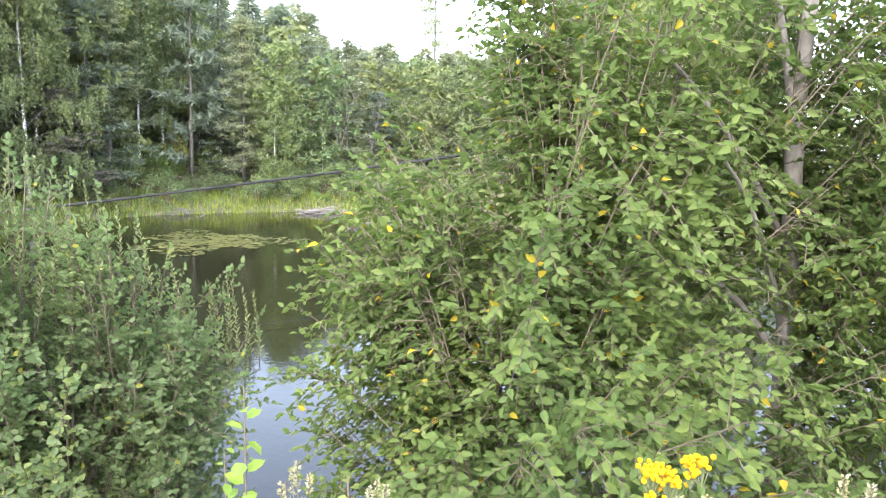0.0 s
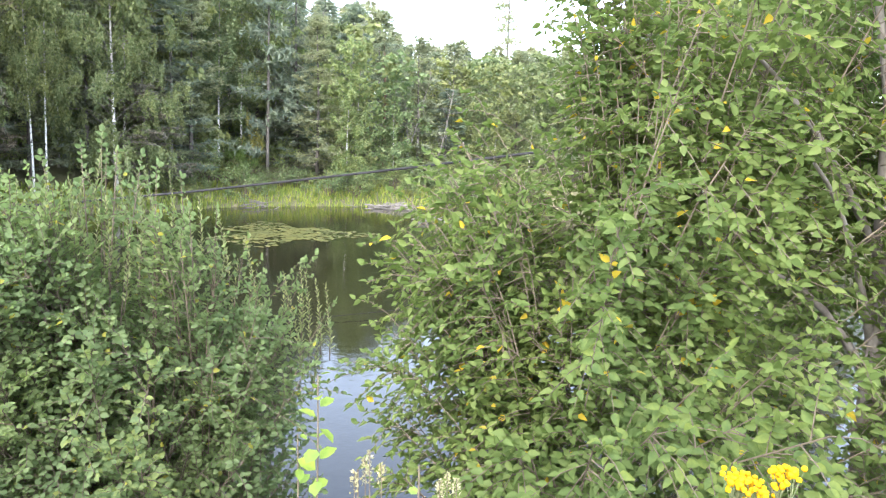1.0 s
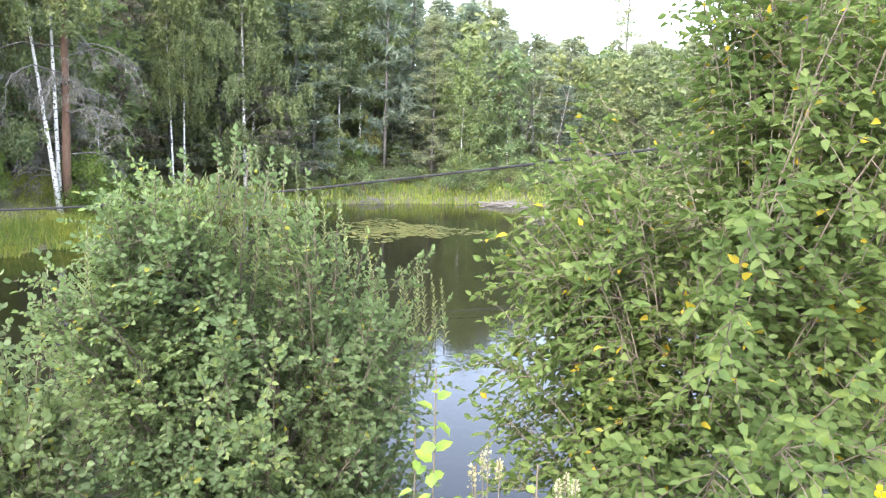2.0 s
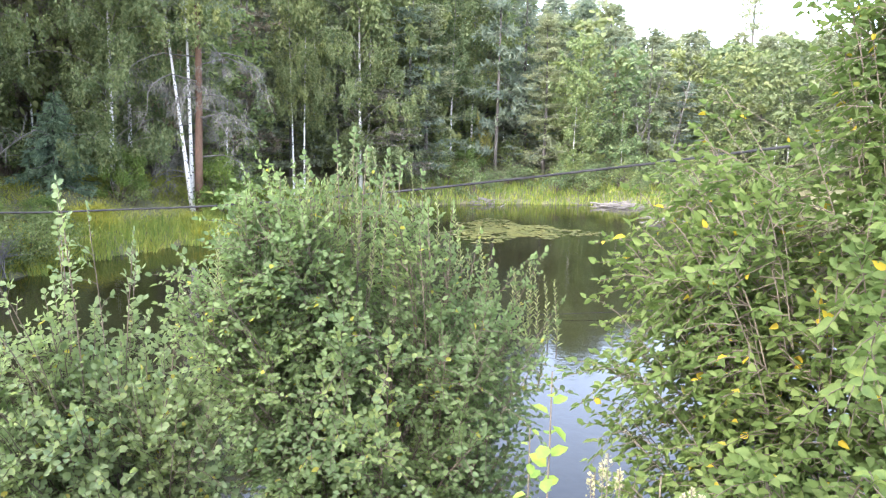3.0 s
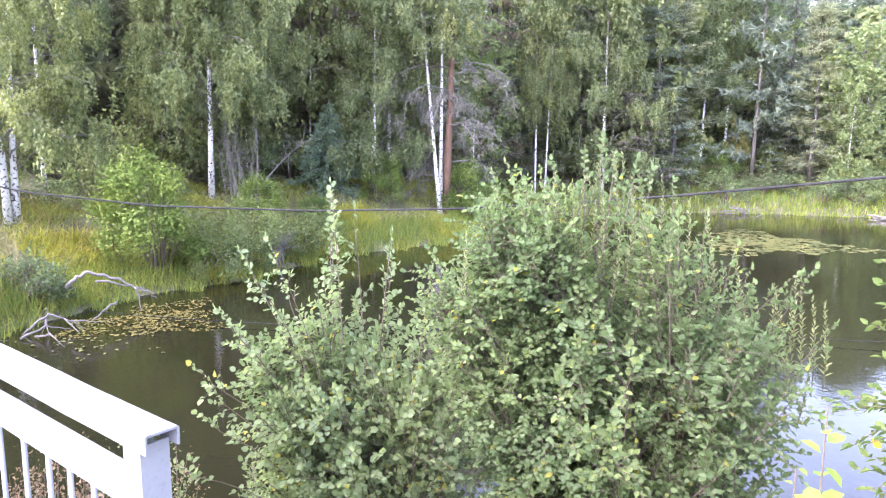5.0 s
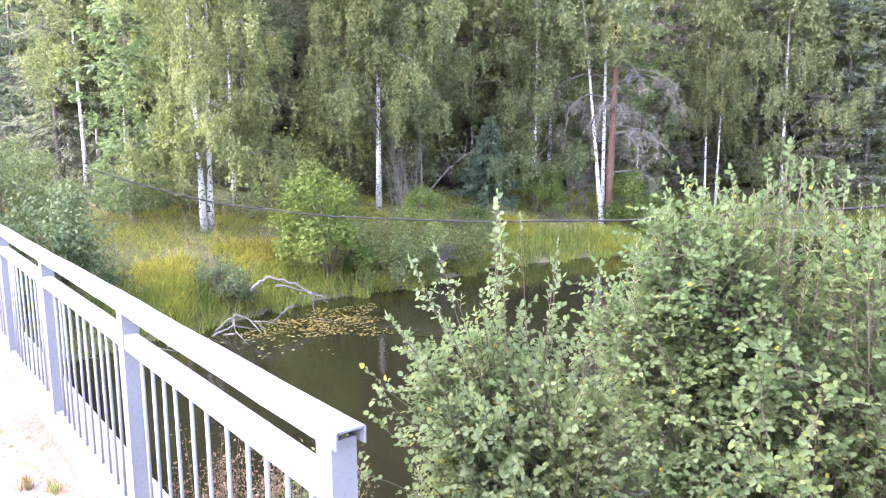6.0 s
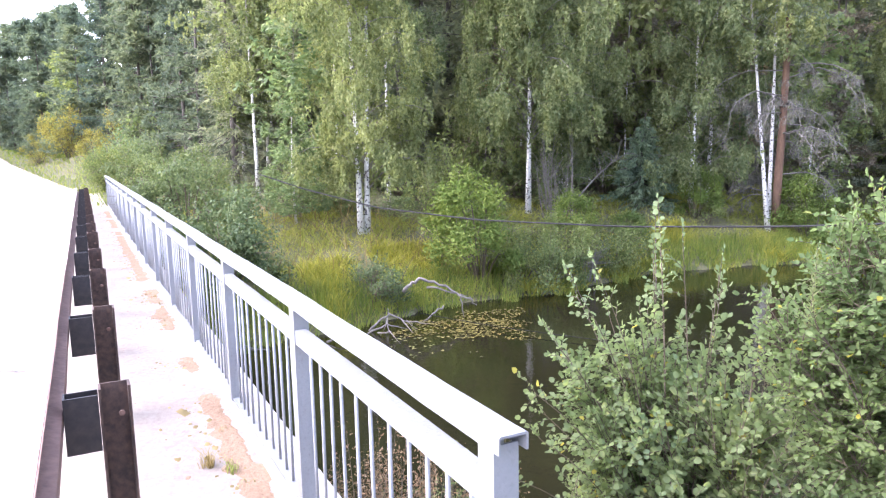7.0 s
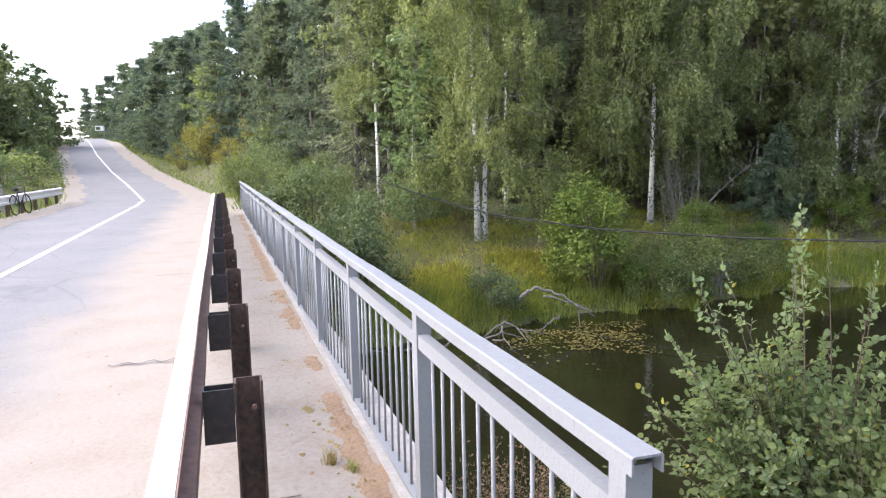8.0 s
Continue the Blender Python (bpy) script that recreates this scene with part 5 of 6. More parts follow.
# the bird cherry by the embankment
t = thing("bird_cherry_tree", "spreading bird cherry with yellow-green leaves and grey trunk", "tree")
data = leafy_bush([(3.7, 3.1), (2.6, 2.7), (2.3, 2.5), (2.0, 2.3), (4.2, 3.2)],
                  [((1.45, 2.75, 0.95), (0.35, 0.4, 0.35), 1.5), ((1.62, 3.0, 1.35), (0.35, 0.4, 0.3), 1.3), ((1.45, 2.6, 0.35), (0.4, 0.4, 0.4), 1.3), ((2.45, 3.3, 2.5), (0.42, 0.4, 0.65), 2.0), ((3.98, 2.35, 1.9), (0.38, 0.4, 0.9), 2.0),
                   ((1.75, 2.5, 0.95), (0.5, 0.45, 0.45), 1.6), ((1.75, 2.45, 0.15), (0.62, 0.55, 0.6), 2.0), ((2.5, 2.95, 1.85), (0.5, 0.45, 0.75), 2.2), ((2.58, 2.4, 1.8), (0.4, 0.45, 0.75), 2.0),
                   ((2.28, 2.0, 0.9), (0.5, 0.5, 0.7), 2.2), ((2.5, 1.3, 0.5), (0.42, 0.3, 0.45), 0.6), ((2.0, 1.65, 0.3), (0.5, 0.4, 0.5), 1.3), ((3.55, 1.9, 0.6), (0.5, 0.45, 0.9), 2.4), ((4.2, 3.2, 2.5), (0.95, 0.6, 0.9), 5.5), ((4.6, 2.5, 0.3), (0.7, 0.5, 0.8), 2.6), ((4.1, 2.5, 1.3), (0.6, 0.45, 0.8), 3.0), ((3.5, 2.0, -0.2), (0.6, 0.4, 0.7), 2.0), ((3.3, 3.5, 2.4), (0.8, 0.5, 0.6), 2.0), ((2.2, 3.35, 2.3), (0.32, 0.35, 0.5), 1.4), ((4.6, 2.4, 1.6), (0.5, 0.5, 1.2), 1.6), ((2.9, 1.5, -0.2), (0.7, 0.4, 0.5), 1.4), ((3.4, 3.4, 1.2), (1.1, 0.6, 1.6), 2.4),
                   ((2.6, 2.8, -0.6), (1.2, 0.7, 0.8), 1.6), ((1.6, 2.7, -0.8), (0.6, 0.5, 0.6), 0.6), ((3.2, 2.3, 2.5), (0.8, 0.6, 0.5), 1.3), ((3.6, 2.7, 2.9), (0.7, 0.5, 0.6), 0.9)],
                  600, 20, 0.031, 0.054, OVAL, 0.22, 0.3, 0.55, r0=0.0035, up=0.12, bare=0.75,
                  extra_tips=[(1.55, 3.45, 1.7), (1.62, 3.3, 1.5), (1.35, 2.66, 1.35), (1.25, 2.45, 1.0), (1.28, 2.45, 1.15), (1.9, 2.8, 1.6), (1.55, 3.45, 1.87), (1.64, 3.35, 1.78), (1.18, 2.85, 1.1), (1.2, 2.85, 0.95), (1.46, 3.16, 1.62), (1.34, 3.16, 1.51), (1.32, 2.86, 1.2), (2.04, 3.4, 2.4), (2.08, 3.4, 2.0), (1.12, 2.54, 0.8), (1.2, 2.95, 1.3), (1.3, 2.8, 1.0), (2.0, 3.3, 2.2), (2.15, 3.3, 2.7), (2.3, 3.2, 2.6)])
tl = np.array([(3.65, 2.78, -2.2), (3.66, 2.8, -0.2), (3.64, 2.81, 0.84), (3.59, 2.84, 1.82), (3.6, 2.8, 3.0), (3.7, 2.8, 4.6)])
tw = Soup()
tw.tube(tl, np.array([0.075, 0.06, 0.052, 0.046, 0.036, 0.015]), 10)
for b0, b1, sg in (((3.62, 2.82, 1.1), (2.7, 2.5, 2.1), 0.1), ((3.62, 2.82, 0.7), (2.9, 2.2, 1.6), 0.12), ((3.62, 2.82, 1.3), (4.4, 2.5, 2.3), 0.1), ((3.62, 2.82, 0.5), (2.6, 2.4, 1.1), 0.2), ((3.6, 2.83, 1.7), (3.1, 2.6, 3.0), 0.1), ((3.62, 2.82, 0.6), (4.3, 2.3, 1.5), 0.1)):
    tw.tube(curve(b0, b1, (0, 0, sg), 7), np.linspace(0.024, 0.007, 7), 6, False)
part("trunk", tw.mesh("trunk", M_SMOOTH_BARK, True), t)
build_bush(t, data, M_CHERRY, M_TWIG, OVAL, 0.25, (2.1, 1.2, 0.9))

# ---- fallen wood, pads, cable ----
def driftwood(name, label, branches, r0):
    s = Soup()
    for k, pts in enumerate(branches):
        pts = np.asarray(pts, float)
        n = len(pts)
        fine = np.concatenate([along(pts, np.linspace(0, 1, n * 3))])
        fine += rng.normal(0, r0 * 0.32, fine.shape)
        s.tube(fine, np.linspace(r0 if k == 0 else r0 * 0.6, r0 * 0.2, len(fine)), 6)
    return tagged(new(name, s.mesh(name, M_DEADWOOD, True)), label, "driftwood", "driftwood in the pond")


driftwood("driftwood", "bleached dead branch arching out of the water",
          [[(-13.95, 5.9, -1.75), (-13.86, 6.05, -1.55), (-13.77, 6.25, -1.43), (-13.64, 6.54, -1.53), (-13.45, 6.91, -1.7), (-13.35, 7.1, -1.87), (-13.33, 7.14, -2.05), (-13.3, 7.2, -2.5)], [(-13.7, 6.4, -1.64), (-13.5, 6.8, -1.74), (-13.3, 7.3, -1.9)],
           [(-13.35, 7.1, -1.87), (-13.25, 7.35, -1.98), (-13.2, 7.5, -2.15)], [(-13.8, 6.9, -2.2), (-13.6, 6.5, -2.3), (-13.4, 6.1, -2.42)]], 0.05)
driftwood("driftwood", "bleached forked root lying at the water's edge",
          [[(-13.3, 4.75, -2.4), (-13.16, 4.9, -2.2), (-13.07, 5.14, -2.03), (-12.92, 5.5, -2.2), (-12.8, 5.75, -2.42)], [(-13.07, 5.14, -2.03), (-13.1, 5.0, -2.42)], [(-13.07, 5.14, -2.05), (-13.08, 5.11, -1.88)], [(-12.95, 5.4, -2.15), (-12.6, 5.5, -2.42)],
           [(-12.92, 5.5, -2.2), (-12.7, 6.0, -2.3)], [(-13.1, 5.1, -2.1), (-12.8, 5.0, -2.42)]], 0.032)
for k in range(9):
    a = rng.uniform(0, 3.1)
    x, y = rng.uniform(-14.2, -12.6), rng.uniform(1.0, 5.0)
    l = rng.uniform(0.6, 1.6)
    driftwood("driftwood", "thin dead branch on the muddy shore", [[(x, y, WATER + 0.02), (x + math.cos(a) * l / 2, y + math.sin(a) * l / 2, WATER + 0.2), (x + math.cos(a) * l, y + math.sin(a) * l, WATER + 0.05)]], 0.025)
for cx, cy, n, l in ((-9.2, 38.4, 22, 2.2), (-2.0, 40.6, 34, 3.0), (0.9, 34.3, 9, 3.4)):
    heap = thing("log_heap", "heap of bleached fallen branches on the far shore", "logs", "log heaps on the far shore")
    for k in range(n):
        a, tilt, ll = rng.normal(0.1, 0.45), rng.normal(0, 0.16), l * rng.uniform(0.25, 0.6)
        c = np.array([cx + rng.normal(0, l * 0.22), cy + rng.normal(0, 0.4), WATER + abs(rng.normal(0.03, 0.14))])
        d = np.array([math.cos(a), math.sin(a), tilt]) * ll / 2
        lg = Soup()
        lg.tube(curve(c - d, c + d, (0, 0, rng.normal(0, 0.06)), 7) + rng.normal(0, 0.012, (7, 3)), np.linspace(0.04, 0.016, 7) * rng.uniform(0.6, 1.2), 6)
        part("log", lg.mesh("log", M_DEADWOOD, True), heap)


def pads(name, n, centre, radii, size, mat, label):
    u = rng.uniform(0, 1, n) ** 0.6
    a = rng.uniform(0, 6.283, n)
    lump = 1 + 0.3 * np.sin(a * 3 + 1) + 0.2 * np.sin(a * 7)
    c = np.c_[centre[0] + np.cos(a) * u * radii[0] * lump, centre[1] + np.sin(a) * u * radii[1] * lump, WATER + rng.uniform(0.004, 0.02, n)]
    r = size * rng.uniform(0.5, 1.2, n)
    k = 7
    th = np.linspace(0.35, 5.93, k)
    spin = rng.uniform(0, 6.283, n)
    ring = np.stack([np.cos(th[None] + spin[:, None]) * r[:, None], np.sin(th[None] + spin[:, None]) * r[:, None] * 0.85, np.broadcast_to(0.01 * np.sin(th * 2), (n, k))], 2) + c[:, None]
    v = np.concatenate([c[:, None], ring], 1).reshape(-1, 3)
    i = np.arange(n)[:, None, None] * (k + 1)
    base = np.array([(0, j, j + 1, j + 1) for j in range(1, k)])
    f = (i + base[None]).reshape(-1, 4)
    return tagged(new(name, fast_mesh(name, v, f, mat)), label, "water plants", kind="stuff")


pads("lily_pads", 1000, (-5.2, 27.9), (2.7, 2.9), 0.14, M_PAD, "brownish green water-lily pads floating in a patch")
pads("pondweed", 900, (-12.5, 7.0), (1.25, 1.5), 0.04, M_PAD_YELLOW, "yellow-green pondweed floating near the bank")
pads("pondweed", 60, (-11.9, 5.4), (1.3, 1.3), 0.05, M_PAD, "scattered floating pondweed leaves")


def cable(name, label, pts, r):
    s = Soup()
    pts = np.asarray(pts, float)
    k = np.linspace(0, 1, 60)
    s.tube(np.stack([np.interp(k, np.linspace(0, 1, len(pts)), np.convolve(np.pad(pts[:, j], 1, "edge"), (0.25, 0.5, 0.25), "valid")) for j in range(3)], 1), r, 6)
    return tagged(new(name, s.mesh(name, M_CABLE, True)), label, "cable")


cable("overhead_cable", "sagging black cable strung across the pond", [(-19.5, 3.4, 1.2), (-16.8, 4.5, 0.62), (-14.4, 5.3, 0.23), (-11.7, 6.5, 0.09), (-8.2, 7.95, 0.13), (-5.6, 8.95, 0.35), (-3.6, 8.85, 0.58), (-1.9, 8.6, 0.83), (-0.55, 8.5, 1.04), (0.9, 8.2, 1.28), (2.57, 7.6, 1.55), (4.5, 7.0, 1.95), (6.0, 6.4, 2.4)], 0.018)
cable("thin_wire", "thin pale wire low over the water", [(-14.5, 5.8, -2.25), (-11.3, 7.44, -2.33), (-9.8, 8.2, -2.34), (-5.5, 11.6, -2.35), (-1.1, 14.66, -2.34), (1.1, 15.6, -2.3), (4, 17, -2.2)], 0.008)
# ---- dead wood and landmarks on the bank ----
def lichen_pine():
    """A pine with bare arching lower boughs hung with grey lichen, and a broken flat mat of twigs."""
    t = thing("pine_tree", "half-bare pine with orange bark and grey lichen-hung dead boughs", "tree", at=on_land(-16.1, 21.9, 0.05))
    wood = Soup()
    line = np.array([(0, 0, 0), (0.05, 0, 2.0), (0.1, 0.05, 4.0), (0.12, 0.1, 6.5), (0.1, 0.1, 10), (0.0, 0.0, 15)])
    wood.tube(line, np.array([0.17, 0.15, 0.13, 0.12, 0.09, 0.02]), 10)
    part("trunk", wood.mesh("trunk", M_PINE_BARK, True), t)
    pos, ax = [], []
    bough_mesh = []
    for k in range(30):
        z = rng.uniform(1.3, 6.2)
        a = rng.uniform(0, 6.283)
        reach = rng.uniform(0.7, 2.5) * (0.75 + 0.1 * z)
        reach = min(reach, 2.7)
        c, sn = math.cos(a), math.sin(a)
        pts = np.array([(0.08, 0.03, z), (c * reach * 0.5, sn * reach * 0.5, z + rng.uniform(-0.1, 0.4)), (c * reach * 0.85, sn * reach * 0.85, z - 0.15 * reach), (c * reach, sn * reach, z - rng.uniform(0.35, 0.75) * reach)])
        fine = along(pts, np.linspace(0, 1, 8)) + rng.normal(0, 0.07, (8, 3)) * np.linspace(0, 1, 8)[:, None]
        b = Soup()
        b.tube(fine, np.linspace(0.028, 0.008, 8), 4, False)
        for j in range(5):
            q = along(fine, [rng.uniform(0.35, 1)])[0]
            e = q + rng.normal(0, 0.3, 3) + (c * 0.15, sn * 0.15, -0.25)
            b.tube(curve(q, e, (0, 0, 0.06), 4), np.linspace(0.01, 0.004, 4), 3, False)
            m = 34
            u = rng.uniform(0, 1, m)[:, None]
            pos.append(q * (1 - u) + e * u + rng.normal(0, 0.07, (m, 3)) - (0, 0, 0.08))
        part("dead_bough", b.mesh("dead_bough", M_DEADWOOD, True), t, "bare grey dead bough")
    mat = rng.normal(0, 1, (900, 3)) * (0.75, 0.45, 0.12) + (-0.45, -0.3, 4.75)
    mats = [mat] + [rng.normal(0, 1, (90, 3)) * (0.42, 0.35, 0.06) + c for c in ((1.1, 0.9, 4.3), (1.6, 0.2, 3.6), (-0.3, 1.3, 5.2), (0.9, -0.6, 5.4))]
    pos = np.concatenate(pos + mats)
    n = len(pos)
    part("lichen", fast_mesh("lichen", *card_arrays(pos, np.c_[rng.normal(0, 0.5, (n, 2)), rng.normal(-0.8, 0.4, n)], rnd_dirs(n), rng.uniform(0.12, 0.3, n), rng.uniform(0.012, 0.03, n)), M_LICHEN), t, "hanging pale grey lichen")["kind"] = "stuff"
    m = 4200
    a, z = rng.uniform(0, 6.283, m), rng.uniform(7, 15, m)
    r = 1.9 * np.sqrt(rng.uniform(0, 1, m)) * (1 - (z - 7) / 10)
    p = np.c_[np.cos(a) * r, np.sin(a) * r, np.round(z * 1.6) / 1.6 + rng.normal(0, 0.1, m)]
    part("crown", fast_mesh("crown", *card_arrays(p, rnd_dirs(m) + (0, 0, 0.3), rnd_dirs(m), rng.uniform(0.15, 0.3, m), rng.uniform(0.03, 0.06, m)), M_PINE), t)["kind"] = "stuff"


lichen_pine()


def thicket(x, y, n, h, label):
    t = thing("dead_thicket", label, "dead bush", at=on_land(x, y, 0.04))
    for k in range(n):
        a = rng.uniform(0, 6.283)
        lean = rng.uniform(0.05, 0.5)
        hh = h * rng.uniform(0.45, 1.1)
        tip = np.array([math.cos(a) * lean * hh, math.sin(a) * lean * hh, hh])
        b = Soup()
        line = curve(rng.normal(0, 0.18, 3) * (1, 1, 0), tip, (0.1 * math.cos(a), 0.1 * math.sin(a), 0.2), 7)
        b.tube(line, np.linspace(rng.uniform(0.014, 0.028), 0.005, 7), 5, False)
        for j in range(9):
            q = along(line, [rng.uniform(0.3, 1)])[0]
            e = q + rng.normal(0, 0.28, 3) + (0, 0, 0.3)
            b.tube(curve(q, e, (0, 0, 0.03), 4), np.linspace(0.008, 0.003, 4), 3, False)
        part("bare_stem", b.mesh("bare_stem", M_DEADWOOD, True), t)
    return t


thicket(-18.5, 13.8, 18, 3.6, "bare grey thicket of leafless stems beside a birch")
thicket(-14.9, 12.3, 12, 0.9, "low tangle of dead twigs at the water's edge")
dead = Soup()
dead.tube(curve((-18.3, 14.0, -0.7), (-17.1, 15.7, 1.4), (0, 0, 0.25), 8), np.linspace(0.035, 0.01, 8), 6)
for k in range(26):
    q = along(curve((-18.3, 14.0, -0.7), (-17.1, 15.7, 1.4), (0, 0, 0.25), 8), [rng.uniform(0.4, 1)])[0]
    dead.tube(curve(q, q + rng.normal(0, 0.35, 3) + (0, 0.1, 0.25), (0, 0, 0.05), 4), np.linspace(0.012, 0.004, 4), 3, False)
tagged(new("leaning_dead_tree", dead.mesh("leaning_dead_tree", M_DEADWOOD, True)), "bleached dead sapling leaning over the bank", "dead tree")
for x, y, dx, h in ((-1.8, 46.2, 1.9, 7.0), (0.4, 47.0, 1.2, 6.0), (-1.2, 46.0, -0.4, 5.0)):
    z = on_land(x, y)[2]
    d = Soup()
    ln = curve((x, y, z), (x + dx, y + 0.5, z + h), (0.1, 0, 0), 7)
    d.tube(ln, np.linspace(0.05, 0.014, 7), 6)
    for k in range(22):
        q = along(ln, [rng.uniform(0.25, 1)])[0]
        d.tube(curve(q, q + rng.normal(0, 0.6, 3) + (0, 0, 0.3), (0, 0, 0.05), 3), np.linspace(0.018, 0.006, 3), 3, False)
    tagged(new("dead_tree", d.mesh("dead_tree", M_DEADWOOD, True)), "pale leaning dead tree on the far shore", "dead tree", "dead trees")
orange = thing("withered_branch", "withered orange-brown leaves on a broken branch", "branch", at=(-23.5, 13.6, on_land(-23.5, 13.6)[2]))
ob = Soup()
ob.tube(curve((0, 0, 0), (0.2, 0.3, 4.2), (0.1, 0.1, 0), 6), np.linspace(0.05, 0.012, 6), 5)
part("stem", ob.mesh("stem", M_BARK, True), orange)
p = rng.normal(0, 1, (420, 3)) * (0.45, 0.45, 0.3) + (0.2, 0.3, 4.1)
part("withered_leaves", fast_mesh("withered_leaves", *card_arrays(p, rnd_dirs(420) - (0, 0, 0.5), rnd_dirs(420), rng.uniform(0.08, 0.16, 420), rng.uniform(0.04, 0.07, 420)), M_ORANGE_LEAF), orange)["kind"] = "stuff"

# ---- flowers and weeds at the end of the footway ----
def stem_line(x, y, z1, bow=(0.02, 0.01), z0=None):
    z0 = on_land(x, y)[2] if z0 is None else z0
    return curve((x - bow[0] * 2, y - bow[1] * 2, z0), (x, y, z1), (bow[0], bow[1], 0), 8)


def tansy():
    t = thing("tansy", "yellow tansy with flat heads of button flowers", "flower")
    hd = Soup()
    hd.tube([(0, 0, -0.003), (0, 0, 0.0)], (0.003, 0.004), 8, False)
    hd.tube([(0, 0, 0.0), (0, 0, 0.0022), (0, 0, 0.0032)], (0.004, 0.0036, 0.0016), 8)
    head = hd.mesh("flower_head", M_TANSY, True)
    for cx, cy, cz, n, w in ((1.782, 0.13, 1.195, 34, 0.019), (1.807, 0.125, 1.19, 28, 0.017), (1.832, 0.12, 1.21, 24, 0.013), (1.788, 0.15, 1.188, 16, 0.016), (1.838, 0.1, 1.222, 10, 0.009), (1.775, 0.11, 1.165, 12, 0.012)):
        st = Soup()
        st.tube(stem_line(cx, cy, cz - 0.06), 0.0025, 5, False)
        for k in range(n):
            x, y, z = cx + rng.normal(0, w * 0.55), cy + rng.normal(0, w * 0.55), cz + rng.normal(0, 0.006)
            st.tube(curve((cx, cy, cz - 0.035), (x, y, z - 0.002), (0, 0, -0.004), 4), 0.0005, 3, False)
            o = part("flower_head", head, t)
            o.matrix_basis = pose(x, y, z, rng.uniform(-30, 30), rng.uniform(-30, 30), 0)
        part("stem", st.mesh("stem", M_STALK, True), t)
        m = 90
        u = rng.uniform(0.45, 0.98, m)
        q = along(stem_line(cx, cy, cz - 0.06), u)
        part("foliage", fast_mesh("foliage", *leaf_arrays(q, np.c_[rng.normal(0, 1, (m, 2)), rng.normal(0.3, 0.3, m)], rnd_dirs(m) + (0, 0, 1), rng.uniform(0.02, 0.05, m), SLIM, 0.1), M_SHRUB), t)["kind"] = "stuff"


tansy()


def sprig(name, x, y, z1, leaves, size, label, lime=True):
    """An upright young shoot with alternate leaves."""
    t = thing(name, label, "plant")
    ln = stem_line(x, y, z1, (0.012, 0.02))
    st = Soup()
    st.tube(ln, np.linspace(0.005, 0.002, len(ln)), 6, False)
    part("stem", st.mesh("stem", M_TWIG, True), t)
    me = one_leaf("leaf", ROUND, 0.14, M_LIME)
    for k in range(leaves):
        u = 1 - 0.5 * (k / leaves)
        q = along(ln, [u])[0]
        a = k * 2.4 + rng.uniform(-0.4, 0.4)
        sz = size * (0.55 + 0.6 * min(1, k / 6)) * rng.uniform(0.85, 1.15)
        o = part("leaf", me, t)
        o.matrix_basis = pose(*q, 0, 0, math.degrees(a)) @ pose(0.006, 0, 0, rng.uniform(-25, 25), rng.uniform(-55, 25) + 12, 0) @ Matrix.Diagonal((sz, sz, sz, 1))


sprig("poplar_shoot", 1.05, 1.12, 0.97, 22, 0.05, "young poplar shoot with lime-yellow leaves")
sprig("poplar_shoot", 0.99, 1.15, 0.78, 12, 0.045, "short poplar shoot with pale green leaves")
sprig("poplar_shoot", 1.35, 0.65, 0.945, 8, 0.034, "small poplar shoot with yellow-green leaves")
sprig("poplar_shoot", 1.22, 0.66, 0.925, 6, 0.03, "small poplar shoot with pale leaves")


def seed_head(x, y, z1, h, label):
    t = thing("mugwort", label, "weed")
    ln = stem_line(x, y, z1)
    st = Soup()
    st.tube(ln, np.linspace(0.0035, 0.001, len(ln)), 5, False)
    part("stem", st.mesh("stem", M_TWIG, True), t)
    n = 80
    z = rng.uniform(0, 1, n) ** 0.8
    a = rng.uniform(0, 6.283, n)
    r = 0.007 * (1 - 0.75 * z) * rng.uniform(0.3, 1.4, n)
    p = np.c_[x + np.cos(a) * r, y + np.sin(a) * r, z1 - h * (1 - z)]
    part("seed_spike", fast_mesh("seed_spike", *card_arrays(p, np.c_[np.cos(a), np.sin(a), np.full(n, 0.7)], rnd_dirs(n), rng.uniform(0.004, 0.009, n), rng.uniform(0.003, 0.005, n)), M_SEED), t, "cream seed spike")["kind"] = "stuff"


for x, y, z, h in ((1.245, 0.65, 0.975, 0.09), (1.235, 0.66, 0.95, 0.06), (1.27, 0.655, 0.94, 0.05), (1.215, 0.64, 0.93, 0.05), (1.41, 0.66, 0.925, 0.05), (1.43, 0.655, 0.915, 0.04), (1.395, 0.665, 0.905, 0.05), (2.13, 0.22, 1.14, 0.05), (2.16, 0.2, 1.135, 0.05), (1.9, 0.2, 1.12, 0.04), (1.86, 0.21, 1.115, 0.03),
                   (0.45, 1.0, 0.45, 0.06), (0.38, 1.05, 0.43, 0.06)):
    seed_head(x, y, z, h, "mugwort with cream seed spikes beside the footway")


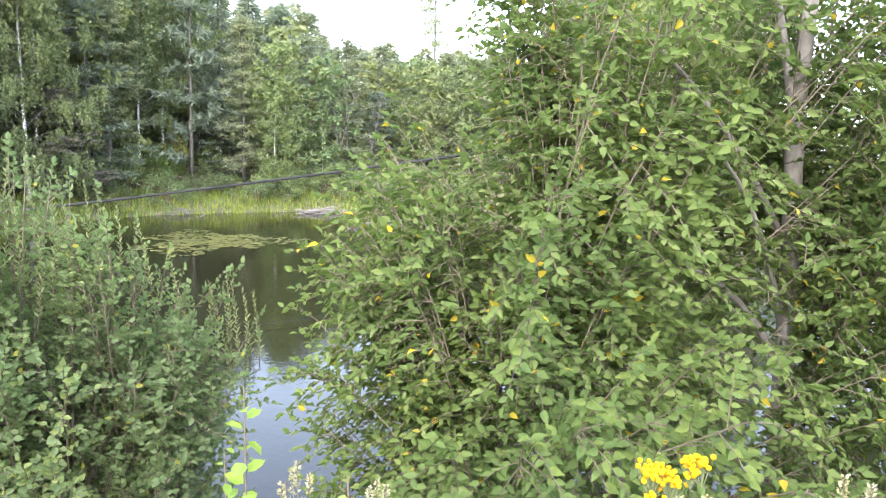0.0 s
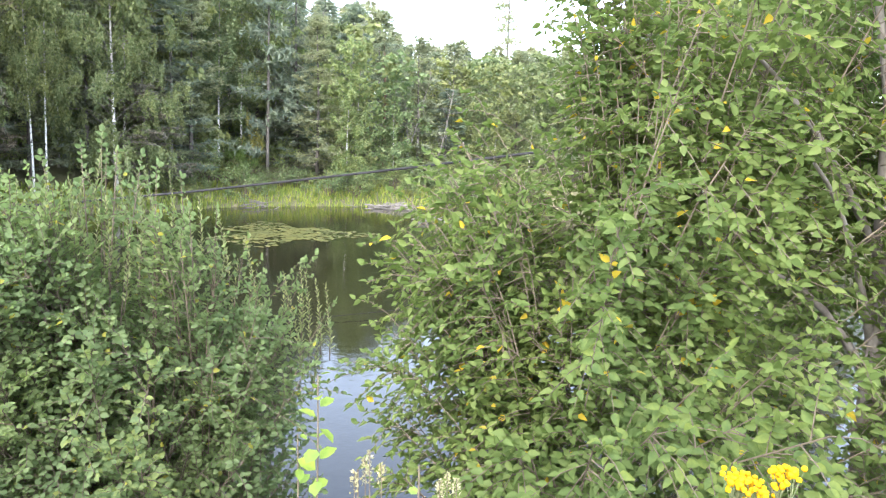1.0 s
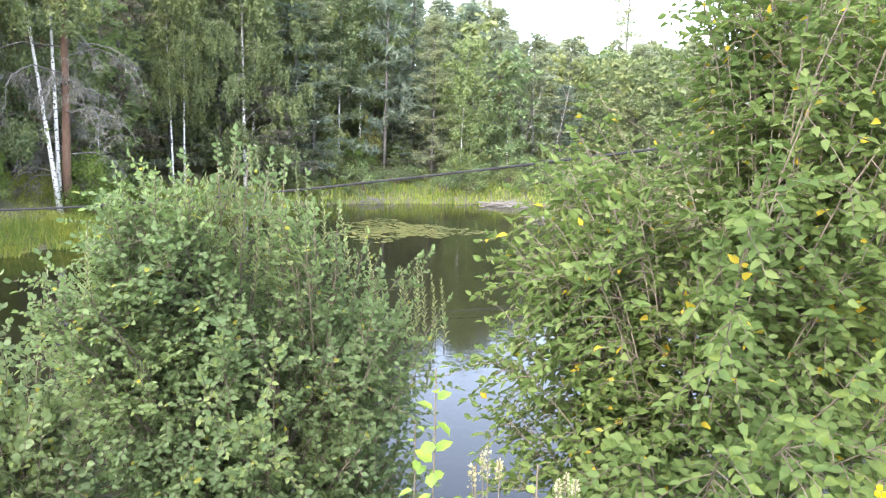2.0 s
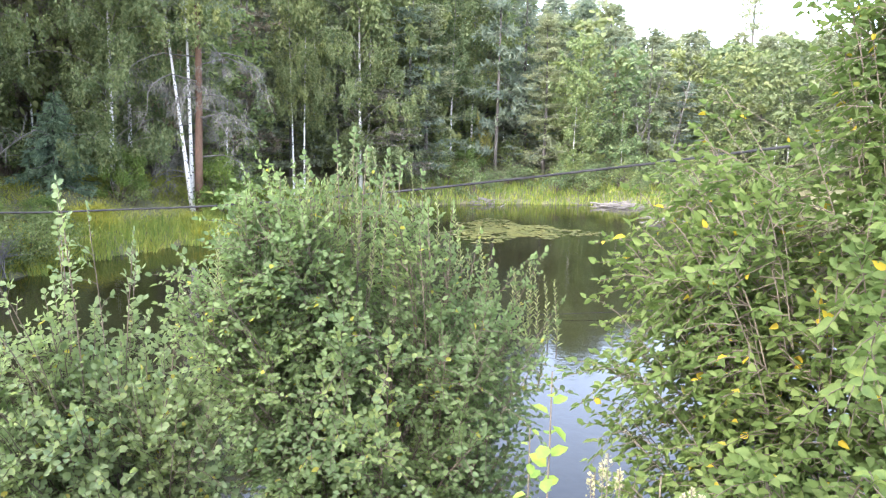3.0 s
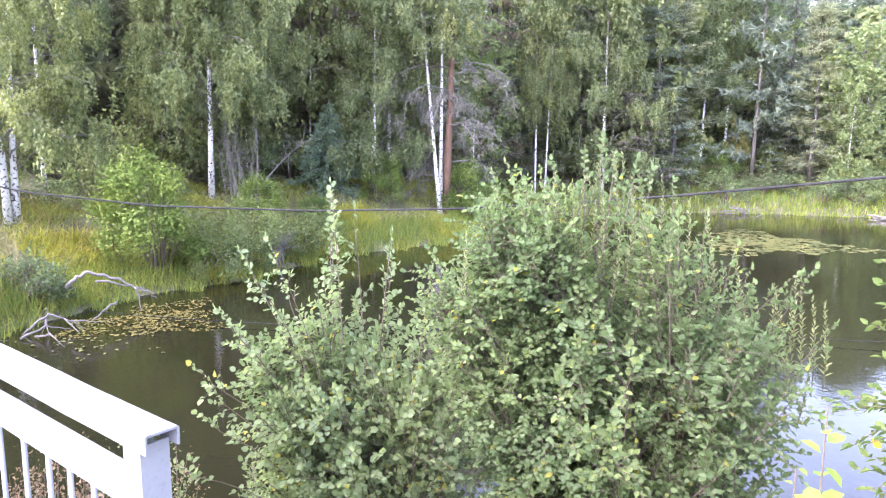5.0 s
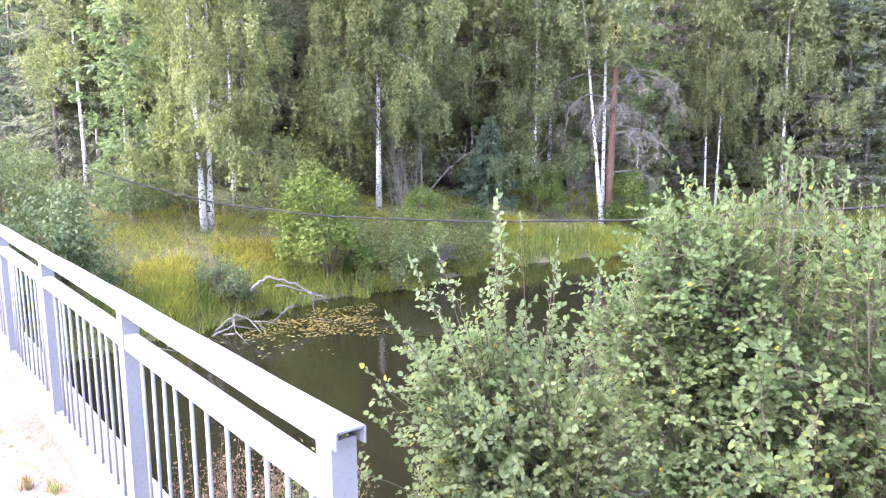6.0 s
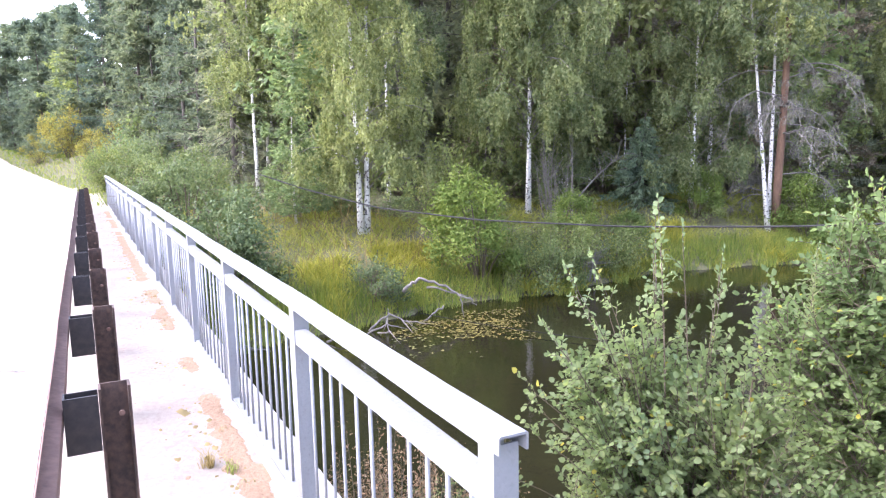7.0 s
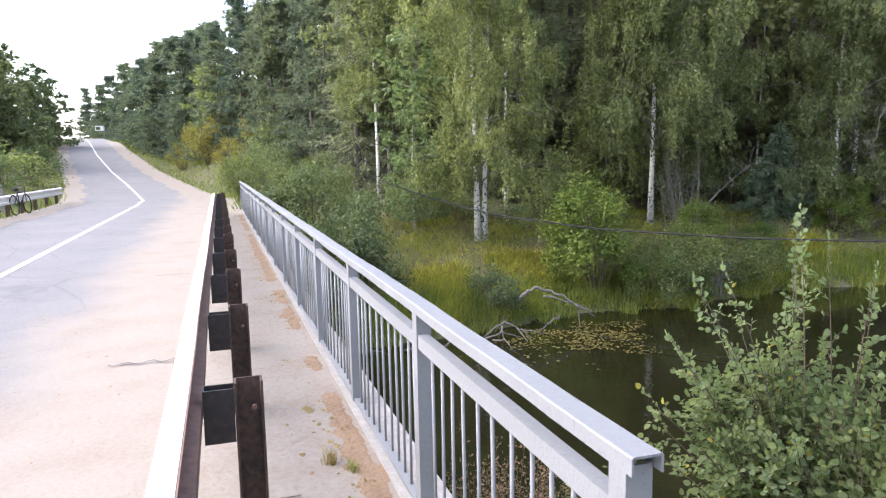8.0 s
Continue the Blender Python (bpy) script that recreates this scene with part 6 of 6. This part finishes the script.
def weed_patch(name, n, lo, hi, height, mat, label):
    t = thing(name, label, "weeds", kind="stuff")
    p = rng.uniform(lo, hi, (n, 2))
    st, pos, ax = Soup(), [], []
    for (x, y) in p:
        z0 = on_land(x, y)[2]
        h = height * rng.uniform(0.5, 1.15)
        tip = np.array([x + rng.normal(0, 0.08), y + rng.normal(0, 0.08), z0 + h])
        ln = curve((x, y, z0), tip, (rng.normal(0, 0.03), 0, 0), 5)
        st.tube(ln, np.linspace(0.003, 0.0012, 5), 3, False)
        m = 60
        pos.append(along(ln, rng.uniform(0.35, 1, m)) + rng.normal(0, 0.03, (m, 3)))
    pos = np.concatenate(pos)
    m = len(pos)
    me = fast_mesh("weed_leaves", *card_arrays(pos, rnd_dirs(m) + (0, 0, 0.4), rnd_dirs(m), rng.uniform(0.01, 0.03, m), rng.uniform(0.005, 0.012, m)), mat)
    part("weed_stems", st.mesh("weed_stems", M_TWIG), t)["kind"] = "stuff"
    part("weed_leaves", me, t)["kind"] = "stuff"


weed_patch("rusty_weeds", 210, (-3.7, 0.35), (-1.9, 1.35), 0.7, M_RUST_WEED, "rust-red dying weeds on the embankment below the railing")
weed_patch("green_weeds", 70, (-3.7, 0.3), (-1.0, 1.35), 0.5, M_SHRUB, "green weeds on the embankment below the railing")
weed_patch("rusty_weeds", 26, (0.1, 1.5), (0.6, 2.1), 0.5, M_RUST_WEED, "rust-red weeds below the willow bush")
weed_patch("green_weeds", 120, (0.6, 0.6), (2.8, 1.6), 0.55, M_SHRUB, "green weeds at the top of the embankment")

# ---- wear on the footway ----
def dirt_drift(n, lo, hi, size, mat, name, label, kind="stuff"):
    """Low uneven crumbs and drifts lying on the paving."""
    p = rng.uniform(lo, hi, (n, 2))
    k = 6
    r = size * rng.lognormal(0, 0.5, n)
    th = np.arange(k) / k * 6.283
    jig = rng.uniform(0.6, 1.3, (n, k))
    ring = np.stack([p[:, :1] + np.cos(th)[None] * r[:, None] * jig * 1.5, p[:, 1:] + np.sin(th)[None] * r[:, None] * jig, np.full((n, k), 0.001)], 2)
    top = np.c_[p, 0.002 + np.minimum(0.012, r * 0.25)]
    v = np.concatenate([ring, top[:, None]], 1).reshape(-1, 3)
    f = (np.arange(n)[:, None, None] * (k + 1) + np.array([(j, (j + 1) % k, k, k) for j in range(k)])[None]).reshape(-1, 4)
    return tagged(new(name, fast_mesh(name, v, f, mat)), label, "dirt", kind=kind)


def along_edge(n, spread, mat, name, label, size):
    x = rng.uniform(-22, 0.5, n)
    lump = (np.sin(x * 1.7) + np.sin(x * 4.1 + 1) + np.sin(x * 0.6 + 2)) > -0.8
    x = x[lump]
    y = -0.13 - np.abs(rng.normal(0, spread, len(x)))
    k = 6
    r = size * rng.lognormal(0, 0.55, len(x))
    th = np.arange(k) / k * 6.283
    jig = rng.uniform(0.55, 1.35, (len(x), k))
    ring = np.stack([x[:, None] + np.cos(th)[None] * r[:, None] * jig * 1.7, y[:, None] + np.sin(th)[None] * r[:, None] * jig, np.full((len(x), k), 0.001)], 2)
    v = np.concatenate([ring, np.c_[x, y, 0.002 + np.minimum(0.014, r * 0.3)][:, None]], 1).reshape(-1, 3)
    f = (np.arange(len(x))[:, None, None] * (k + 1) + np.array([(j, (j + 1) % k, k, k) for j in range(k)])[None]).reshape(-1, 4)
    return tagged(new(name, fast_mesh(name, v, f, mat)), label, "dirt", kind="stuff")


along_edge(8000, 0.035, M_DIRT, "dirt_drift", "orange-brown dirt drifted along the railing kerb", 0.016)
along_edge(1500, 0.14, M_DRYGRASS, "litter", "dry leaf crumbs scattered along the kerb", 0.008)
dirt_drift(260, (-20, -0.7), (1.5, -0.1), 0.004, M_DIRT, "grit", "dark grit scattered on the footway")
dirt_drift(420, (-26, -3.4), (2, -1.15), 0.007, M_DIRT, "grit", "dark grit on the sandy road edge")
pot = Soup()
pot.tube([(-2.34, -0.21, 0.0006), (-2.34, -0.21, 0.004)], (0.065, 0.05), 11)
tagged(new("broken_paving", pot.mesh("broken_paving", M_DIRT)), "broken hollow in the footway with earth showing", "pothole", kind="stuff")


def footway_tuft(x, y, n, h, mat, label):
    pts = rng.normal(0, 1, (n, 2)) * 0.02 + (x, y)
    a = rng.uniform(0, 6.283, n)
    hh = h * rng.uniform(0.4, 1.1, n)
    side = np.c_[-np.sin(a), np.cos(a), np.zeros(n)] * 0.0022
    base = np.c_[pts, np.zeros(n)]
    mid = base + np.c_[np.cos(a) * hh * 0.25, np.sin(a) * hh * 0.25, hh * 0.7]
    tip = base + np.c_[np.cos(a) * hh * 0.8, np.sin(a) * hh * 0.8, hh]
    v = np.stack([base - side, base + side, mid + side * 0.7, tip, mid - side * 0.7], 1).reshape(-1, 3)
    i = np.arange(n)[:, None] * 5
    return tagged(new("grass_tuft", fast_mesh("grass_tuft", v, np.concatenate([i + (0, 1, 2, 4), i + (4, 2, 3, 3)]), mat)), label, "grass tuft", "tufts in the footway")


footway_tuft(-2.3, -0.23, 40, 0.07, M_GRASS, "green grass tuft in the broken footway")
footway_tuft(-2.42, -0.33, 60, 0.1, M_DRYGRASS, "dry weed tuft on the footway")
footway_tuft(-1.75, -0.3, 22, 0.04, M_GRASS, "small grass tuft on the footway")
footway_tuft(-1.6, -0.92, 26, 0.05, M_GRASS, "small grass tuft under the crash barrier")
for k in range(9):
    footway_tuft(rng.uniform(-9, -1), -0.12 - abs(rng.normal(0, 0.05)), 18, 0.04, M_DRYGRASS, "dry grass tuft by the kerb")
tw1 = Soup()
tw1.tube(curve((-2.12, -0.72, 0.006), (-2.1, -0.52, 0.006), (0.01, 0, 0), 5), 0.003, 5)
tagged(new("twig", tw1.mesh("twig", M_BARK)), "dry twig lying on the footway", "twig")
cr = Soup()
for x in (-4.9, -9.8, -14.2):
    pts = np.array([(x + 0.04 * math.sin(k * 1.7) + rng.normal(0, 0.012), -1.75 + k * 0.05, 0.0) for k in range(14)])
    w = 0.02
    v = [(p[0] - w * sgn * rng.uniform(0.4, 1), p[1], 0.0085) for p in pts for sgn in (1, -1)]
    cr.add(v, [(2 * i, 2 * i + 1, 2 * i + 3, 2 * i + 2) for i in range(13)])
tagged(new("road_crack", cr.mesh("road_crack", M_PATCH)), "dark ragged cracks across the roadway", "crack", kind="stuff")

# ---- the far side of the bridge ----
def far_barrier():
    g = thing("guard_rail", "white crash barrier along the far edge of the road", "guard rail")
    prof = [(-7.55, 0.72), (-7.47, 0.69), (-7.47, 0.64), (-7.53, 0.59), (-7.53, 0.53), (-7.47, 0.48), (-7.47, 0.43), (-7.55, 0.40)]
    s = Soup()
    xs = np.linspace(-8, -34.4, 24)
    n = len(prof)
    s.add([(x, y, z) for x in xs for y, z in prof], [(i * n + j, i * n + j + 1, (i + 1) * n + j + 1, (i + 1) * n + j) for i in range(len(xs) - 1) for j in range(n - 1)])
    o = part("beam", s.mesh("beam", M_WHITEPAINT), g, "white painted beam")
    o.modifiers.new("thickness", "SOLIDIFY").thickness = 0.004
    ps = Soup()
    ps.box((-0.06, -0.16, -0.12), (0.06, -0.04, 0.74))
    ps.box((-0.05, -0.04, 0.44), (0.05, 0.02, 0.68))
    me = ps.mesh("post", M_DARKRUST)
    for k in range(14):
        part("post", me, g).matrix_basis = pose(-8.6 - 1.95 * k, -7.56, 0)


def far_railing():
    r = thing("railing", "pale grey steel railing on the far side of the bridge", "railing")
    for nm, lo, hi in (("top_rail", (-29.5, -8.68, 0.95), (-8, -8.60, 1.0)), ("mid_rail", (-29.5, -8.66, 0.8), (-8, -8.62, 0.85)), ("bottom_rail", (-29.5, -8.65, 0.03), (-8, -8.63, 0.05))):
        s = Soup()
        s.box(lo, hi)
        part(nm, s.mesh(nm, M_GREYPAINT), r)
    ps, bs = Soup(), Soup()
    ps.box((-0.03, -0.03, -0.1), (0.03, 0.03, 0.95))
    bs.box((-0.008, -0.008, 0.05), (0.008, 0.008, 0.8))
    pm, bm = ps.mesh("post", M_GREYPAINT), bs.mesh("baluster", M_GREYPAINT)
    for k in range(14):
        part("post", pm, r).matrix_basis = pose(-8.05 - 1.645 * k, -8.64, 0)
        for j in range(1, 12):
            if k < 13:
                part("baluster", bm, r).matrix_basis = pose(-8.05 - 1.645 * k - j * 0.137, -8.64, 0)


far_barrier()
far_railing()


def bicycle(x, y):
    b = thing("bicycle", "dark bicycle leaning against the crash barrier", "bicycle", at=(x, y, 0.0), rz=172)
    ring = np.array([(math.cos(a) * 0.34, 0, math.sin(a) * 0.34) for a in np.linspace(0, 6.2832, 25)])
    ty = Soup()
    ty.tube(ring, 0.02, 6, False)
    tyre = ty.mesh("tyre", M_CABLE, True)
    sp = Soup()
    for a in np.linspace(0, 6.2832, 13)[:-1]:
        sp.tube([(0, 0, 0), (math.cos(a) * 0.33, 0, math.sin(a) * 0.33)], 0.002, 3, False)
    sp.tube([(0, -0.03, 0), (0, 0.03, 0)], 0.02, 6)
    spokes = sp.mesh("spoke", M_GREYPAINT)
    for wx in (-0.53, 0.53):
        w = part("wheel", tyre, b)
        w.matrix_basis = pose(wx, 0, 0.36, -6)
        part("spoke", spokes, w)
    fr = Soup()
    for a, c in (((-0.53, 0, 0.36), (-0.1, 0, 0.32)), ((-0.1, 0, 0.32), (-0.22, 0, 0.85)), ((-0.53, 0, 0.36), (-0.2, 0, 0.78)), ((-0.2, 0, 0.78), (0.38, 0, 0.82)), ((-0.1, 0, 0.32), (0.4, 0, 0.76)), ((0.53, 0, 0.36), (0.36, 0, 0.95))):
        fr.tube([a, c], 0.017, 6)
    part("frame", fr.mesh("frame", M_BLACK, True), b)
    hb = Soup()
    hb.tube([(0.3, -0.28, 0.98), (0.38, -0.1, 1.0), (0.38, 0.1, 1.0), (0.3, 0.28, 0.98)], 0.012, 6)
    part("handlebar", hb.mesh("handlebar", M_BLACK, True), b)
    sd = Soup()
    sd.tube([(-0.36, 0, 0.89), (-0.25, 0, 0.9), (-0.1, 0, 0.89)], (0.07, 0.06, 0.02), 8)
    part("saddle", sd.mesh("saddle", M_BLACK, True), b)


bicycle(-26.6, -7.35)
sg = thing("road_sign", "small white and green sign on a post beside the hilltop road", "sign", at=(-127.6, -18.0, on_land(-127.6, -18.0)[2]))
s1 = Soup()
s1.tube([(0, 0, 0), (0, 0, 2.6)], 0.05, 6)
part("post", s1.mesh("post", M_GREYPAINT), sg)
s2 = Soup()
s2.box((-0.02, -1.3, 1.5), (0.02, 0.1, 2.3))
part("panel", s2.mesh("panel", M_WHITEPAINT), sg)
s3 = Soup()
s3.box((0.024, -1.2, 1.62), (0.034, -0.5, 2.18))
part("green_panel", s3.mesh("green_panel", M_DECID_LEAF), sg)
tl = thing("tall_pine", "single tall bare-stemmed pine rising over the wood", "tree", at=on_land(8.1, 89.0))
tt = Soup()
tt.tube([(0, 0, 0), (0.1, 0, 12), (0, 0, 20)], (0.2, 0.14, 0.04), 6)
part("trunk", tt.mesh("trunk", M_BARK), tl)
p = np.concatenate([rng.normal(0, 1, (260, 3)) * (0.9, 0.9, 0.25) + (rng.normal(0, 0.5), 0, z) for z in (12.5, 14.0, 15.2, 16.6, 17.9, 19.0, 19.9)]) * (1, 1, 1)
part("crown", fast_mesh("crown", *card_arrays(p, rnd_dirs(len(p)), rnd_dirs(len(p)), rng.uniform(0.35, 0.7, len(p)), rng.uniform(0.1, 0.2, len(p))), M_PINE), tl)["kind"] = "stuff"
